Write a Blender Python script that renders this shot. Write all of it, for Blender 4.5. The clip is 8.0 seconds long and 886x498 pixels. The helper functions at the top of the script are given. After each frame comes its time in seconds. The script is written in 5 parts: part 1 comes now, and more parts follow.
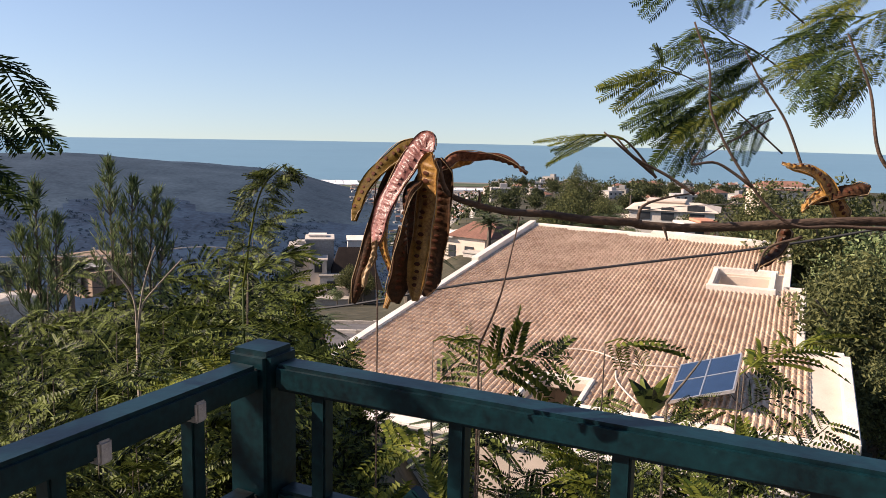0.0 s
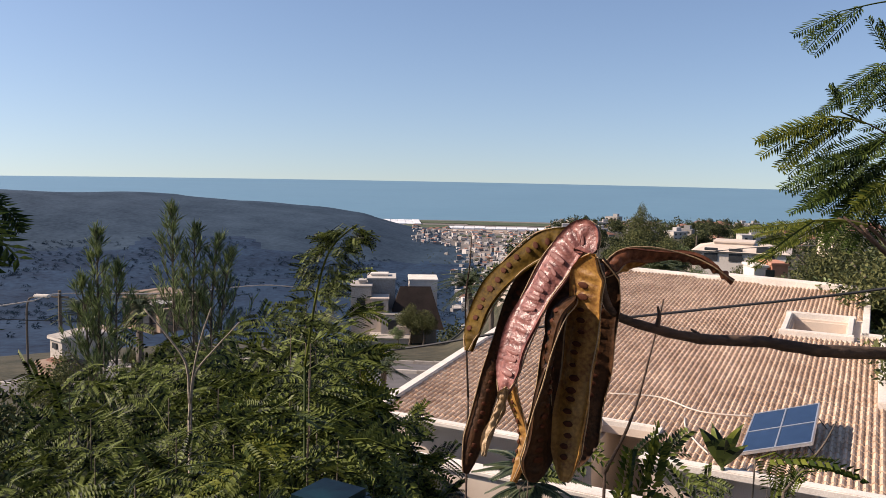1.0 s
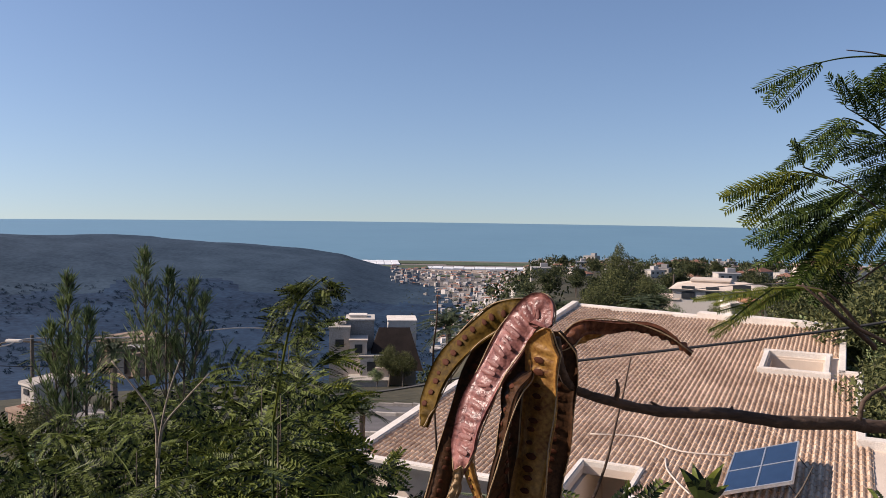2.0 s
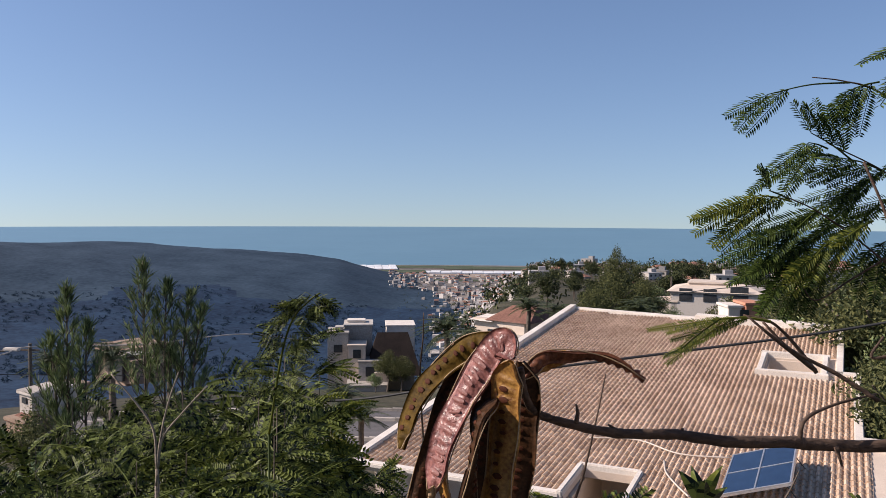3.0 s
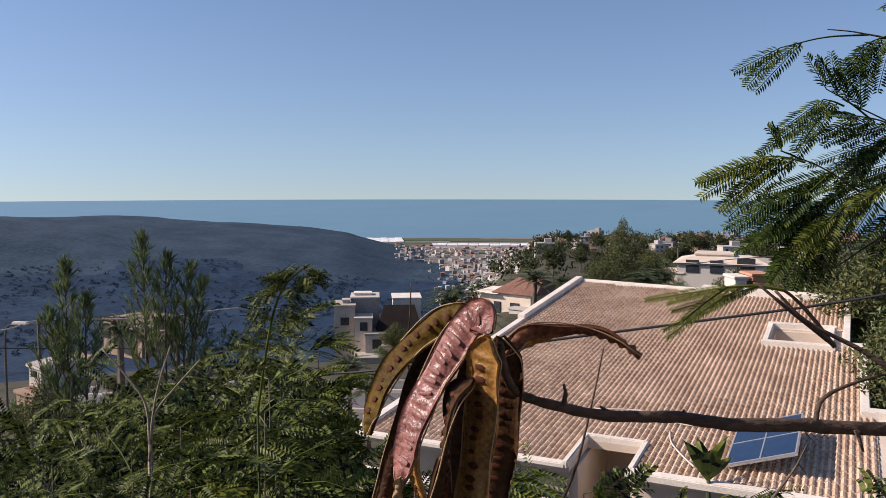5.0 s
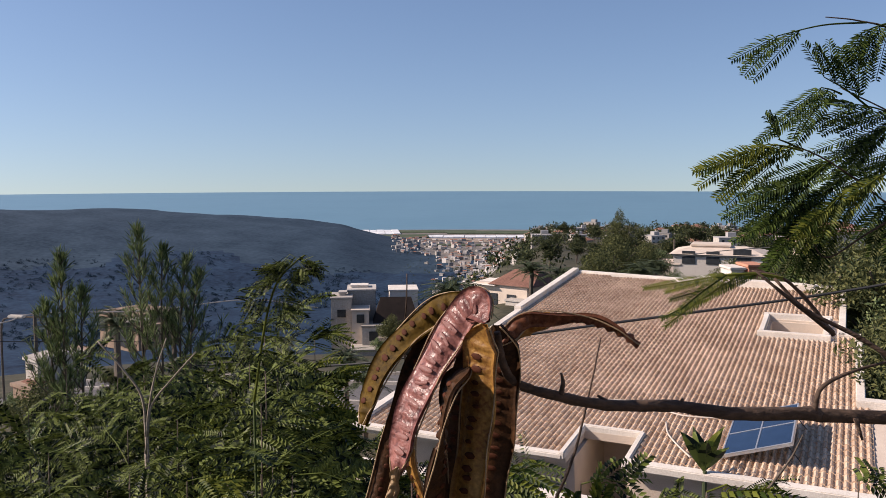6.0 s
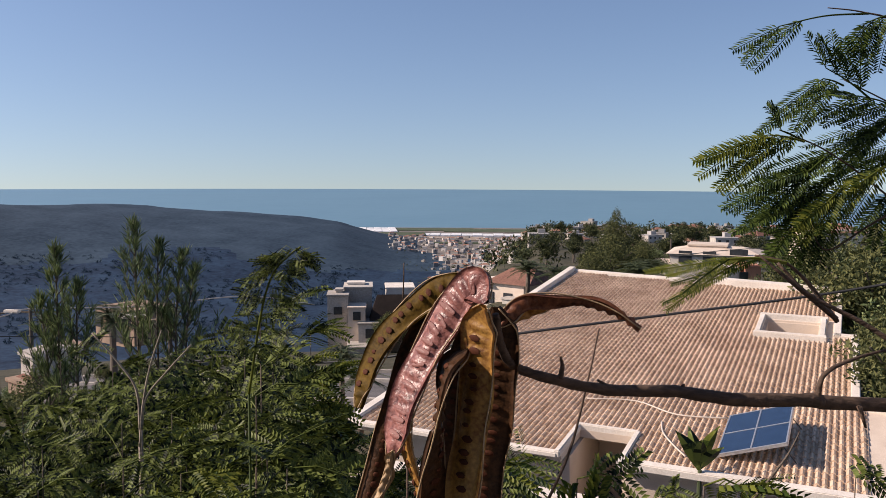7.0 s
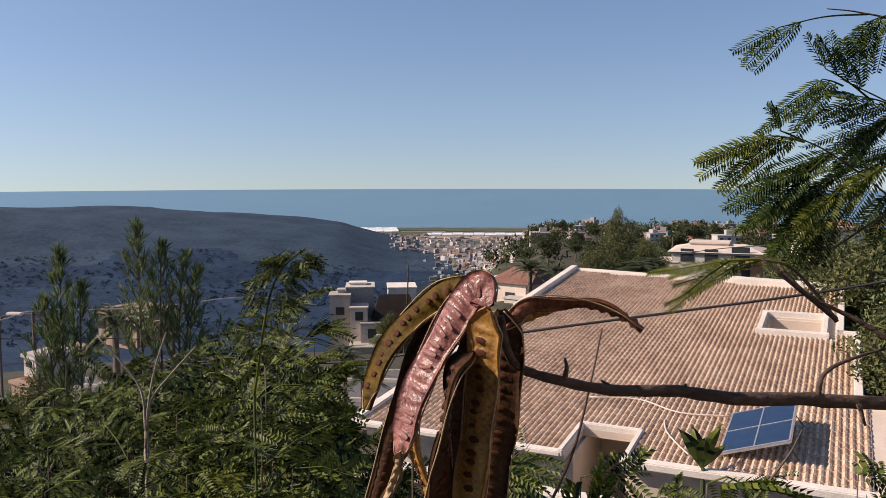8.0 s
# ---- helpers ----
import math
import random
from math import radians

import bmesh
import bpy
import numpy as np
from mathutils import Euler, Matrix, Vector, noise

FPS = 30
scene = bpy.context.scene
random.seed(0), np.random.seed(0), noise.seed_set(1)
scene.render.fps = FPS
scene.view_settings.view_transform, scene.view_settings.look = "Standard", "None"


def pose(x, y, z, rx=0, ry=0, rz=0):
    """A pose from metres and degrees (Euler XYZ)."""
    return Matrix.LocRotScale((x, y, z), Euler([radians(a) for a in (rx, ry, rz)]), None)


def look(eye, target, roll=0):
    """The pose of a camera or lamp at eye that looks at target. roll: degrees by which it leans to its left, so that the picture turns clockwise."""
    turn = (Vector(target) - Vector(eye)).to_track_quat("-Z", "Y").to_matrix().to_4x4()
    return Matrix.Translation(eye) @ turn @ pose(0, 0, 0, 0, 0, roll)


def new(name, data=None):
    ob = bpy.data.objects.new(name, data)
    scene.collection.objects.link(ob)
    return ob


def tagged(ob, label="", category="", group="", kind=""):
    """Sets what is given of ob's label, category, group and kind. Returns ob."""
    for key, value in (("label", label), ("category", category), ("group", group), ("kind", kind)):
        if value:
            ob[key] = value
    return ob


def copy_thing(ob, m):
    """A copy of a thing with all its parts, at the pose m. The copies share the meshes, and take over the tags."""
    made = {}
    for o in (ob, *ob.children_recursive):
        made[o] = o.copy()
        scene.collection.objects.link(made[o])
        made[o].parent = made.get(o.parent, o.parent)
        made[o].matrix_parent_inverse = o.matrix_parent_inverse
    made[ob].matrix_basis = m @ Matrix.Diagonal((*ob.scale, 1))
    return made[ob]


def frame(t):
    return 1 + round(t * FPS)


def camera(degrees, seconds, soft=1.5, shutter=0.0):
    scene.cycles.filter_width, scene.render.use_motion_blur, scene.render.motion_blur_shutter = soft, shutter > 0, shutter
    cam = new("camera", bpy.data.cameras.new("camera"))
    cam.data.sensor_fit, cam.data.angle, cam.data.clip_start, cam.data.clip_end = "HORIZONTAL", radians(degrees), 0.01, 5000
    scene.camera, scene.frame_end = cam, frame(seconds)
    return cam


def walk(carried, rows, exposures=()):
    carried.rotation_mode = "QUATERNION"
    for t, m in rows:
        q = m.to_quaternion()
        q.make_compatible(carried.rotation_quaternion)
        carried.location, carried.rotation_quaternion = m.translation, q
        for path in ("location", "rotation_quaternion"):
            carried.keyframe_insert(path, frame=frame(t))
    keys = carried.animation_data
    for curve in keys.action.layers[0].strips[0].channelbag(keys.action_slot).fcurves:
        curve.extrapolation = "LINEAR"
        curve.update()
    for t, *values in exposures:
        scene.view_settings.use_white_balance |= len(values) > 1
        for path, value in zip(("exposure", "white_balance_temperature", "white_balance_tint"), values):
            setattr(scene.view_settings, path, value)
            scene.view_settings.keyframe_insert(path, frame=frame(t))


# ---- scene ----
cam = camera(56.2, 8.0, soft=0.85)
PATH = [
    (0, (0.134, 0.129, 1.646), (-0.043, 2.1, 1.353), 1.2),
    (0.3, (0.113, 0.226, 1.635), (-0.066, 2.198, 1.347), -0.2),
    (0.5, (0.087, 0.308, 1.632), (-0.123, 2.278, 1.362), 0.1),
    (0.7, (0.068, 0.331, 1.645), (-0.161, 2.303, 1.4), -0.8),
    (0.9, (0.055, 0.346, 1.667), (-0.244, 2.309, 1.425), 0.1),
    (1, (0.058, 0.355, 1.669), (-0.268, 2.318, 1.467), 1.1),
    (1.5, (0.063, 0.372, 1.679), (-0.25, 2.342, 1.531), 1.7),
    (1.7, (0.065, 0.368, 1.683), (-0.22, 2.345, 1.579), 1.3),
    (2.8, (0.085, 0.367, 1.696), (-0.209, 2.342, 1.587), -0.2),
    (3, (0.089, 0.327, 1.708), (-0.184, 2.306, 1.614), 0.3),
    (3.5, (0.093, 0.382, 1.697), (-0.184, 2.36, 1.59), -0.0),
    (4, (0.098, 0.394, 1.7), (-0.178, 2.372, 1.589), 0.1),
    (4.5, (0.1, 0.388, 1.695), (-0.211, 2.358, 1.547), -0.1),
    (5, (0.1, 0.386, 1.699), (-0.187, 2.359, 1.539), 0.0),
    (6.5, (0.099, 0.395, 1.692), (-0.177, 2.367, 1.507), -0.1),
    (7, (0.098, 0.398, 1.687), (-0.173, 2.371, 1.503), 0.3),
    (7.5, (0.097, 0.397, 1.689), (-0.18, 2.368, 1.501), 0.1),
    (8, (0.097, 0.39, 1.69), (-0.178, 2.362, 1.505), -0.1),
]
walk(cam, [(t, look(e, g, r)) for t, e, g, r in PATH], exposures=((0, 0.78, 7000, 20), (0.5, 0.7, 6950, 20), (1, 0.56, 6800, 19), (1.5, 0.42, 6650, 19), (3, 0.34, 6350, 19), (5, 0.34, 6420, 19), (8, 0.34, 6700, 20)))

# ---------- world, sun, exposure ----------
SUN_AZ, SUN_EL = -100.0, 34.0          # degrees from +y towards +x, and above the horizon
world = bpy.data.worlds.new("world")
scene.world = world
world.use_nodes = True
wn = world.node_tree
sky = wn.nodes.new("ShaderNodeTexSky")
sky.sky_type = "NISHITA"
sky.sun_disc = False
sky.sun_elevation = radians(SUN_EL)
sky.sun_rotation = radians(SUN_AZ)
sky.altitude = 300
sky.air_density = 1.1
sky.dust_density = 0.9
sky.ozone_density = 3.4
bg = wn.nodes["Background"]
bg.inputs["Strength"].default_value = 0.098
co = wn.nodes.new("ShaderNodeTexCoord")
lift = wn.nodes.new("ShaderNodeVectorMath")   # the sky's horizon lies at the sea's horizon
lift.operation = "ADD"
lift.inputs[1].default_value = (0, 0, 0.085)
wn.links.new(co.outputs["Generated"], lift.inputs[0])
wn.links.new(lift.outputs[0], sky.inputs["Vector"])
wn.links.new(sky.outputs[0], bg.inputs["Color"])
sun = new("sun", bpy.data.lights.new("sun", "SUN"))
sun.data.energy, sun.data.angle, sun.data.color = 5.0, radians(0.5), (1.0, 0.89, 0.75)
sa, se = radians(SUN_AZ), radians(SUN_EL)
sun_way = Vector((math.sin(sa) * math.cos(se), math.cos(sa) * math.cos(se), math.sin(se)))
sun.matrix_world = look(sun_way * 50, (0, 0, 0))


# ---------- materials ----------
def material(name, dark, light, scale=8.0, rough=0.8, bump=0.2, fine=None, metal=0.0, random_mix=0.0, island=0.0,
             spec=0.5, through_light=0.0, bump_scale=None, stretch=(1, 1, 1), bump_distance=0.01):
    """Two colours mixed by coarse and fine noise, with relief of its own."""
    m = bpy.data.materials.new(name)
    m.use_nodes = True
    nt = m.node_tree
    L = nt.links.new
    b = nt.nodes["Principled BSDF"]
    b.inputs["Roughness"].default_value = rough
    b.inputs["Metallic"].default_value = metal
    b.inputs["Specular IOR Level"].default_value = spec
    co = nt.nodes.new("ShaderNodeTexCoord")
    mp = nt.nodes.new("ShaderNodeMapping")
    mp.inputs["Scale"].default_value = stretch
    L(co.outputs["Object"], mp.inputs["Vector"])
    n1 = nt.nodes.new("ShaderNodeTexNoise")
    n1.inputs["Scale"].default_value = scale
    n1.inputs["Detail"].default_value = 5
    n2 = nt.nodes.new("ShaderNodeTexNoise")
    n2.inputs["Scale"].default_value = fine or scale * 7
    n2.inputs["Detail"].default_value = 3
    L(mp.outputs[0], n1.inputs["Vector"])
    L(mp.outputs[0], n2.inputs["Vector"])
    add = nt.nodes.new("ShaderNodeMath")
    add.operation = "MULTIPLY_ADD"
    add.inputs[1].default_value = 0.55
    L(n2.outputs["Fac"], add.inputs[0])
    half = nt.nodes.new("ShaderNodeMath")
    half.operation = "MULTIPLY"
    half.inputs[1].default_value = 0.55
    L(n1.outputs["Fac"], half.inputs[0])
    L(half.outputs[0], add.inputs[2])
    fac = add.outputs[0]
    for amount, node, out in ((random_mix, "ShaderNodeObjectInfo", "Random"), (island, "ShaderNodeNewGeometry", "Random Per Island")):
        if amount:
            o = nt.nodes.new(node)
            r = nt.nodes.new("ShaderNodeMath")
            r.operation = "MULTIPLY_ADD"
            r.inputs[1].default_value = amount
            L(o.outputs[out], r.inputs[0])
            L(fac, r.inputs[2])
            s = nt.nodes.new("ShaderNodeMath")
            s.operation = "SUBTRACT"
            s.inputs[1].default_value = amount / 2
            L(r.outputs[0], s.inputs[0])
            fac = s.outputs[0]
    ramp = nt.nodes.new("ShaderNodeValToRGB")
    ramp.color_ramp.elements[0].position, ramp.color_ramp.elements[0].color = 0.36, (*dark, 1)
    ramp.color_ramp.elements[1].position, ramp.color_ramp.elements[1].color = 0.72, (*light, 1)
    L(fac, ramp.inputs[0])
    L(ramp.outputs[0], b.inputs["Base Color"])
    if bump:
        bp = nt.nodes.new("ShaderNodeBump")
        bp.inputs["Strength"].default_value = bump
        bp.inputs["Distance"].default_value = bump_distance
        if bump_scale:
            n3 = nt.nodes.new("ShaderNodeTexNoise")
            n3.inputs["Scale"].default_value = bump_scale
            n3.inputs["Detail"].default_value = 4
            L(mp.outputs[0], n3.inputs["Vector"])
            L(n3.outputs["Fac"], bp.inputs["Height"])
        else:
            L(n2.outputs["Fac"], bp.inputs["Height"])
        L(bp.outputs[0], b.inputs["Normal"])
    if through_light:
        tr = nt.nodes.new("ShaderNodeBsdfTranslucent")
        L(ramp.outputs[0], tr.inputs["Color"])
        mx = nt.nodes.new("ShaderNodeMixShader")
        mx.inputs[0].default_value = through_light
        L(b.outputs[0], mx.inputs[1])
        L(tr.outputs[0], mx.inputs[2])
        L(mx.outputs[0], nt.nodes["Material Output"].inputs["Surface"])
    return m


TILE = material("clay_tile", (0.43, 0.30, 0.205), (0.71, 0.55, 0.41), 0.5, 0.85, 0.3, 30, random_mix=0.22, island=0.22, spec=0.2)
RENDER_WALL = material("painted_render", (0.50, 0.41, 0.33), (0.68, 0.58, 0.48), 1.2, 0.9, 0.25, 40, spec=0.2)
COPING = material("white_coping", (0.55, 0.49, 0.42), (0.78, 0.72, 0.64), 1.5, 0.85, 0.2, 25, spec=0.2)
STONE_WALL = material("far_render", (0.30, 0.27, 0.235), (0.52, 0.475, 0.42), 0.4, 0.9, 0.1, 6, random_mix=0.35, spec=0.2)
FAR_ROOF = material("far_red_roof", (0.15, 0.075, 0.055), (0.30, 0.155, 0.11), 0.6, 0.9, 0.1, 6, random_mix=0.3, spec=0.2)
FLAT_ROOF = material("grey_flat_roof", (0.22, 0.21, 0.20), (0.40, 0.38, 0.36), 0.3, 0.9, 0.1, 5, random_mix=0.4, spec=0.2)
WINDOW_DARK = material("dark_window", (0.02, 0.022, 0.026), (0.05, 0.055, 0.06), 2, 0.25, 0.0)
METAL_PAINT = material("teal_painted_steel", (0.0005, 0.006, 0.009), (0.002, 0.026, 0.033), 18, 0.4, 0.12, 120, spec=0.3, bump_distance=0.002)
CLAMP = material("grey_clamp", (0.25, 0.24, 0.23), (0.42, 0.40, 0.38), 60, 0.6, 0.2)
GLASS_BLUE = material("collector_glass", (0.008, 0.02, 0.05), (0.018, 0.04, 0.09), 3, 0.14, 0.0, spec=0.6)
ALU = material("aluminium", (0.45, 0.45, 0.46), (0.65, 0.65, 0.66), 12, 0.4, 0.05, metal=0.7)
CABLE = material("black_cable", (0.012, 0.012, 0.013), (0.03, 0.03, 0.03), 20, 0.6, 0.1)
HOSE = material("pale_hose", (0.45, 0.38, 0.31), (0.62, 0.55, 0.47), 8, 0.6, 0.1)
BARK = material("brown_bark", (0.03, 0.018, 0.012), (0.12, 0.075, 0.05), 60, 0.85, 0.8, 400, bump_distance=0.002, stretch=(0.35, 1, 1))
BARK_FAR = material("grey_bark", (0.06, 0.045, 0.032), (0.16, 0.13, 0.10), 20, 0.9, 0.6, 120)
BARK_PALE = material("pale_dry_bark", (0.16, 0.13, 0.10), (0.38, 0.32, 0.25), 40, 0.85, 0.5, 200, bump_distance=0.002)
LEAF = material("feathery_leaf", (0.010, 0.026, 0.007), (0.085, 0.125, 0.026), 9, 0.55, 0.0, island=0.55, through_light=0.3, spec=0.12)
LEAF_SHRUB = material("shrub_leaf", (0.004, 0.010, 0.003), (0.125, 0.155, 0.034), 3, 0.5, 0.0, island=0.7, through_light=0.16, spec=0.15)
LEAF_YOUNG = material("young_leaf", (0.035, 0.06, 0.010), (0.17, 0.19, 0.03), 6, 0.55, 0.0, island=0.6, through_light=0.3, spec=0.15)
NEEDLE = material("grey_green_needle", (0.05, 0.08, 0.03), (0.27, 0.33, 0.14), 4, 0.6, 0.0, island=0.5, through_light=0.2, spec=0.3)
LEAF_FAR = material("tree_leaf", (0.014, 0.024, 0.010), (0.095, 0.105, 0.04), 0.5, 0.7, 0.0, island=0.5, through_light=0.15, spec=0.2)
TREE_OLIVE = material("olive_tree_leaf", (0.030, 0.042, 0.016), (0.16, 0.165, 0.06), 0.8, 0.65, 0.0, island=0.5, through_light=0.25, spec=0.2)
PALM_LEAF = material("palm_leaf", (0.030, 0.05, 0.022), (0.09, 0.11, 0.045), 1, 0.6, 0.0, island=0.5, through_light=0.15)
POD_PINK = material("pod_pink_brown", (0.05, 0.009, 0.008), (0.36, 0.155, 0.13), 140, 0.36, 0.6, 420, bump_distance=0.001, spec=0.4)
POD_BROWN = material("pod_dark_brown", (0.016, 0.008, 0.004), (0.085, 0.038, 0.016), 70, 0.5, 0.5, 500, bump_distance=0.001, through_light=0.12, spec=0.2)
POD_OLIVE = material("pod_olive", (0.05, 0.028, 0.004), (0.17, 0.10, 0.014), 70, 0.65, 0.3, 500, bump_distance=0.001, through_light=0.3, spec=0.15)
POD_ORANGE = material("pod_orange_brown", (0.15, 0.05, 0.010), (0.58, 0.32, 0.075), 70, 0.5, 0.4, 500, bump_distance=0.001, through_light=0.3)
POD_RUST = material("pod_rust_brown", (0.05, 0.014, 0.007), (0.26, 0.10, 0.05), 90, 0.5, 0.5, 500, bump_distance=0.001, through_light=0.2, spec=0.3)
POD_EDGE = material("pod_pale_rim", (0.22, 0.14, 0.07), (0.45, 0.32, 0.18), 80, 0.6, 0.2, 400)
SEED = material("pod_seed", (0.03, 0.009, 0.005), (0.11, 0.035, 0.015), 200, 0.7, 0.2, 900, spec=0.15)
SEED_PINK = material("pod_seed_pink", (0.08, 0.018, 0.015), (0.34, 0.14, 0.115), 200, 0.5, 0.2, 900, spec=0.4)


def ground_material(name, colours, scale, rough, bump=0.3, fine=None, spec=0.2):
    return material(name, colours[0], colours[1], scale, rough, bump, fine, spec=spec, bump_distance=0.4)


SCRUB = ground_material("scrub_ground", ((0.025, 0.028, 0.016), (0.09, 0.078, 0.05)), 0.12, 0.95, 0.6, 1.1)
# distance haze is mixed into the far slope as a navy base colour
HAZY_HILL = ground_material("hazy_wooded_slope", ((0.002, 0.011, 0.030), (0.019, 0.046, 0.088)), 0.03, 0.95, 1.0, 0.25)
# same haze blue, paler: sun on the plateau painted as a lighter colour
HAZY_HILL_TOP = ground_material("hazy_sunlit_plateau", ((0.009, 0.026, 0.046), (0.038, 0.066, 0.098)), 0.025, 0.95, 1.0, 0.22)
PLAIN = ground_material("coastal_fields", ((0.10, 0.10, 0.095), (0.25, 0.21, 0.18)), 0.02, 0.95, 0.1, 0.05)
ASPHALT = ground_material("pale_asphalt", ((0.085, 0.08, 0.08), (0.155, 0.146, 0.142)), 0.8, 0.9, 0.2, 14)
PLASTIC = ground_material("greenhouse_sheet", ((0.55, 0.56, 0.56), (0.8, 0.8, 0.79)), 0.02, 0.6, 0.1, 0.12)
SEA = material("sea_water", (0.075, 0.168, 0.21), (0.11, 0.215, 0.258), 0.004, 0.28, 0.25, 0.03, spec=0.5, bump_distance=3.0)
DECK = material("worn_deck", (0.10, 0.09, 0.08), (0.2, 0.18, 0.16), 6, 0.8, 0.3, 60)


# ---------- mesh helpers ----------
def mesh_object(name, bm, mat, parent=None, label="", smooth=False):
    me = bpy.data.meshes.new(name)
    bm.to_mesh(me)
    bm.free()
    return data_object(name, me, mat, parent, label, smooth)


def data_object(name, me, mat, parent=None, label="", smooth=False):
    if mat and not me.materials:
        me.materials.append(mat)
    if smooth:
        for p in me.polygons:
            p.use_smooth = True
    ob = new(name, me)
    if parent:
        ob.parent = parent
    if label:
        tagged(ob, label)
    return ob


def part(name, bm, mat, parent, label="", smooth=False):
    return mesh_object(name, bm, mat, parent, label, smooth)


def pydata(name, verts, faces):
    me = bpy.data.meshes.new(name)
    me.from_pydata([tuple(v) for v in verts], [], faces)
    me.update()
    return me


def block(size, at=(0, 0, 0), bevel=0.0, turn=0.0, bm=None):
    """A box whose base centre is at `at`, with softened edges."""
    bm = bm or bmesh.new()
    made = bmesh.ops.create_cube(bm, size=1.0)["verts"]
    bmesh.ops.scale(bm, vec=size, verts=made)
    if bevel:
        edges = list({e for v in made for e in v.link_edges})
        made = list({v for f in bmesh.ops.bevel(bm, geom=edges, offset=bevel, segments=2, affect="EDGES")["faces"] for v in f.verts} | {v for v in made if v.is_valid})
    bmesh.ops.transform(bm, matrix=Matrix.Translation((at[0], at[1], at[2] + size[2] / 2)) @ Matrix.Rotation(turn, 4, "Z"), verts=made)
    return bm


def smooth_line(points, steps=6):
    """Catmull-Rom line through the points."""
    P = [Vector(p) for p in points]
    P = [2 * P[0] - P[1]] + P + [2 * P[-1] - P[-2]]
    out = []
    for i in range(1, len(P) - 2):
        a, b, c, d = P[i - 1:i + 3]
        for k in range(steps):
            t = k / steps
            out.append(0.5 * ((2 * b) + (c - a) * t + (2 * a - 5 * b + 4 * c - d) * t * t + (3 * b - a - 3 * c + d) * t ** 3))
    return out + [P[-2]]


def tube_arrays(line, radii, sides=6, wobble=0.0, rng=random):
    """Verts and faces of a tapered tube along a line."""
    verts, faces = [], []
    n = len(line)
    side = None
    for i, p in enumerate(line):
        way = (line[min(i + 1, n - 1)] - line[max(i - 1, 0)]).normalized()
        if side is None:
            side = way.orthogonal().normalized()
        side = (side - way * side.dot(way)).normalized()
        other = way.cross(side)
        r = radii(i / (n - 1)) if callable(radii) else radii
        for k in range(sides):
            a = 2 * math.pi * k / sides
            rr = r * (1 + wobble * (rng.random() - 0.5))
            verts.append(p + side * (math.cos(a) * rr) + other * (math.sin(a) * rr))
    for i in range(n - 1):
        for k in range(sides):
            a, b = i * sides + k, i * sides + (k + 1) % sides
            faces.append((a, b, b + sides, a + sides))
    faces.append(tuple(range(sides))[::-1])
    faces.append(tuple(range((n - 1) * sides, n * sides)))
    return verts, faces


class Soup:
    """Collects verts and faces for one joined mesh."""

    def __init__(self):
        self.v, self.f = [], []

    def add(self, verts, faces):
        k = len(self.v)
        self.v.extend(verts)
        self.f.extend(tuple(i + k for i in f) for f in faces)

    def tube(self, points, r0, r1, sides=6, steps=5, wobble=0.0, rng=random):
        line = smooth_line(points, steps) if len(points) > 2 else [Vector(points[0]), Vector(points[-1])]
        self.add(*tube_arrays(line, lambda t: r0 + (r1 - r0) * t, sides, wobble, rng))
        return line

    def leaf(self, base, way, normal, length, width, fold=0.15):
        """A leaf blade: two halves folded along the midrib, pointed at both ends."""
        way = way.normalized()
        side = way.cross(normal)
        side = side.normalized() if side.length > 1e-6 else way.orthogonal()
        up = side.cross(way)
        m = base + way * length * 0.45
        tip = base + way * length - up * length * 0.06
        l = m + side * width * 0.5 + up * width * fold
        r = m - side * width * 0.5 + up * width * fold
        self.add((base, l, tip, r), ((0, 1, 2), (0, 2, 3)))

    def object(self, name, mat, parent=None, label="", smooth=False):
        return data_object(name, pydata(name, self.v, self.f), mat, parent, label, smooth)


def thing(name, at, label, category, group="", kind=""):
    ob = new(name)
    ob.location = at
    ob.empty_display_size = 0.1
    return tagged(ob, label, category, group, kind)


# ---------- the land ----------
def lerp_table(x, table):
    for (a, va), (b, vb) in zip(table, table[1:]):
        if x <= b:
            t = max(0.0, (x - a) / (b - a))
            return va + (vb - va) * t
    return table[-1][1]


VALLEY = ((0, -1.5), (3, -1.9), (8, -3.2), (15, -5.2), (30, -7.9), (45, -9.6), (60, -12), (100, -20), (200, -44), (400, -84), (560, -95.5), (700, -95.5))
RIDGE = ((0, -1.5), (3, -2.4), (8, -5.2), (15, -8.4), (30, -8.8), (60, -9), (100, -10.5), (200, -16.5), (400, -26), (520, -32), (700, -52), (1000, -96.5), (5000, -96.5))
CREST = ((-180, -60), (-60, -30), (-36, -38), (-29, -46), (-22.6, -52), (-15, -69), (-11.3, -90), (-8.5, -96.5), (180, -96.5))


def smoothstep(a, b, x):
    t = min(1, max(0, (x - a) / (b - a)))
    return t * t * (3 - 2 * t)


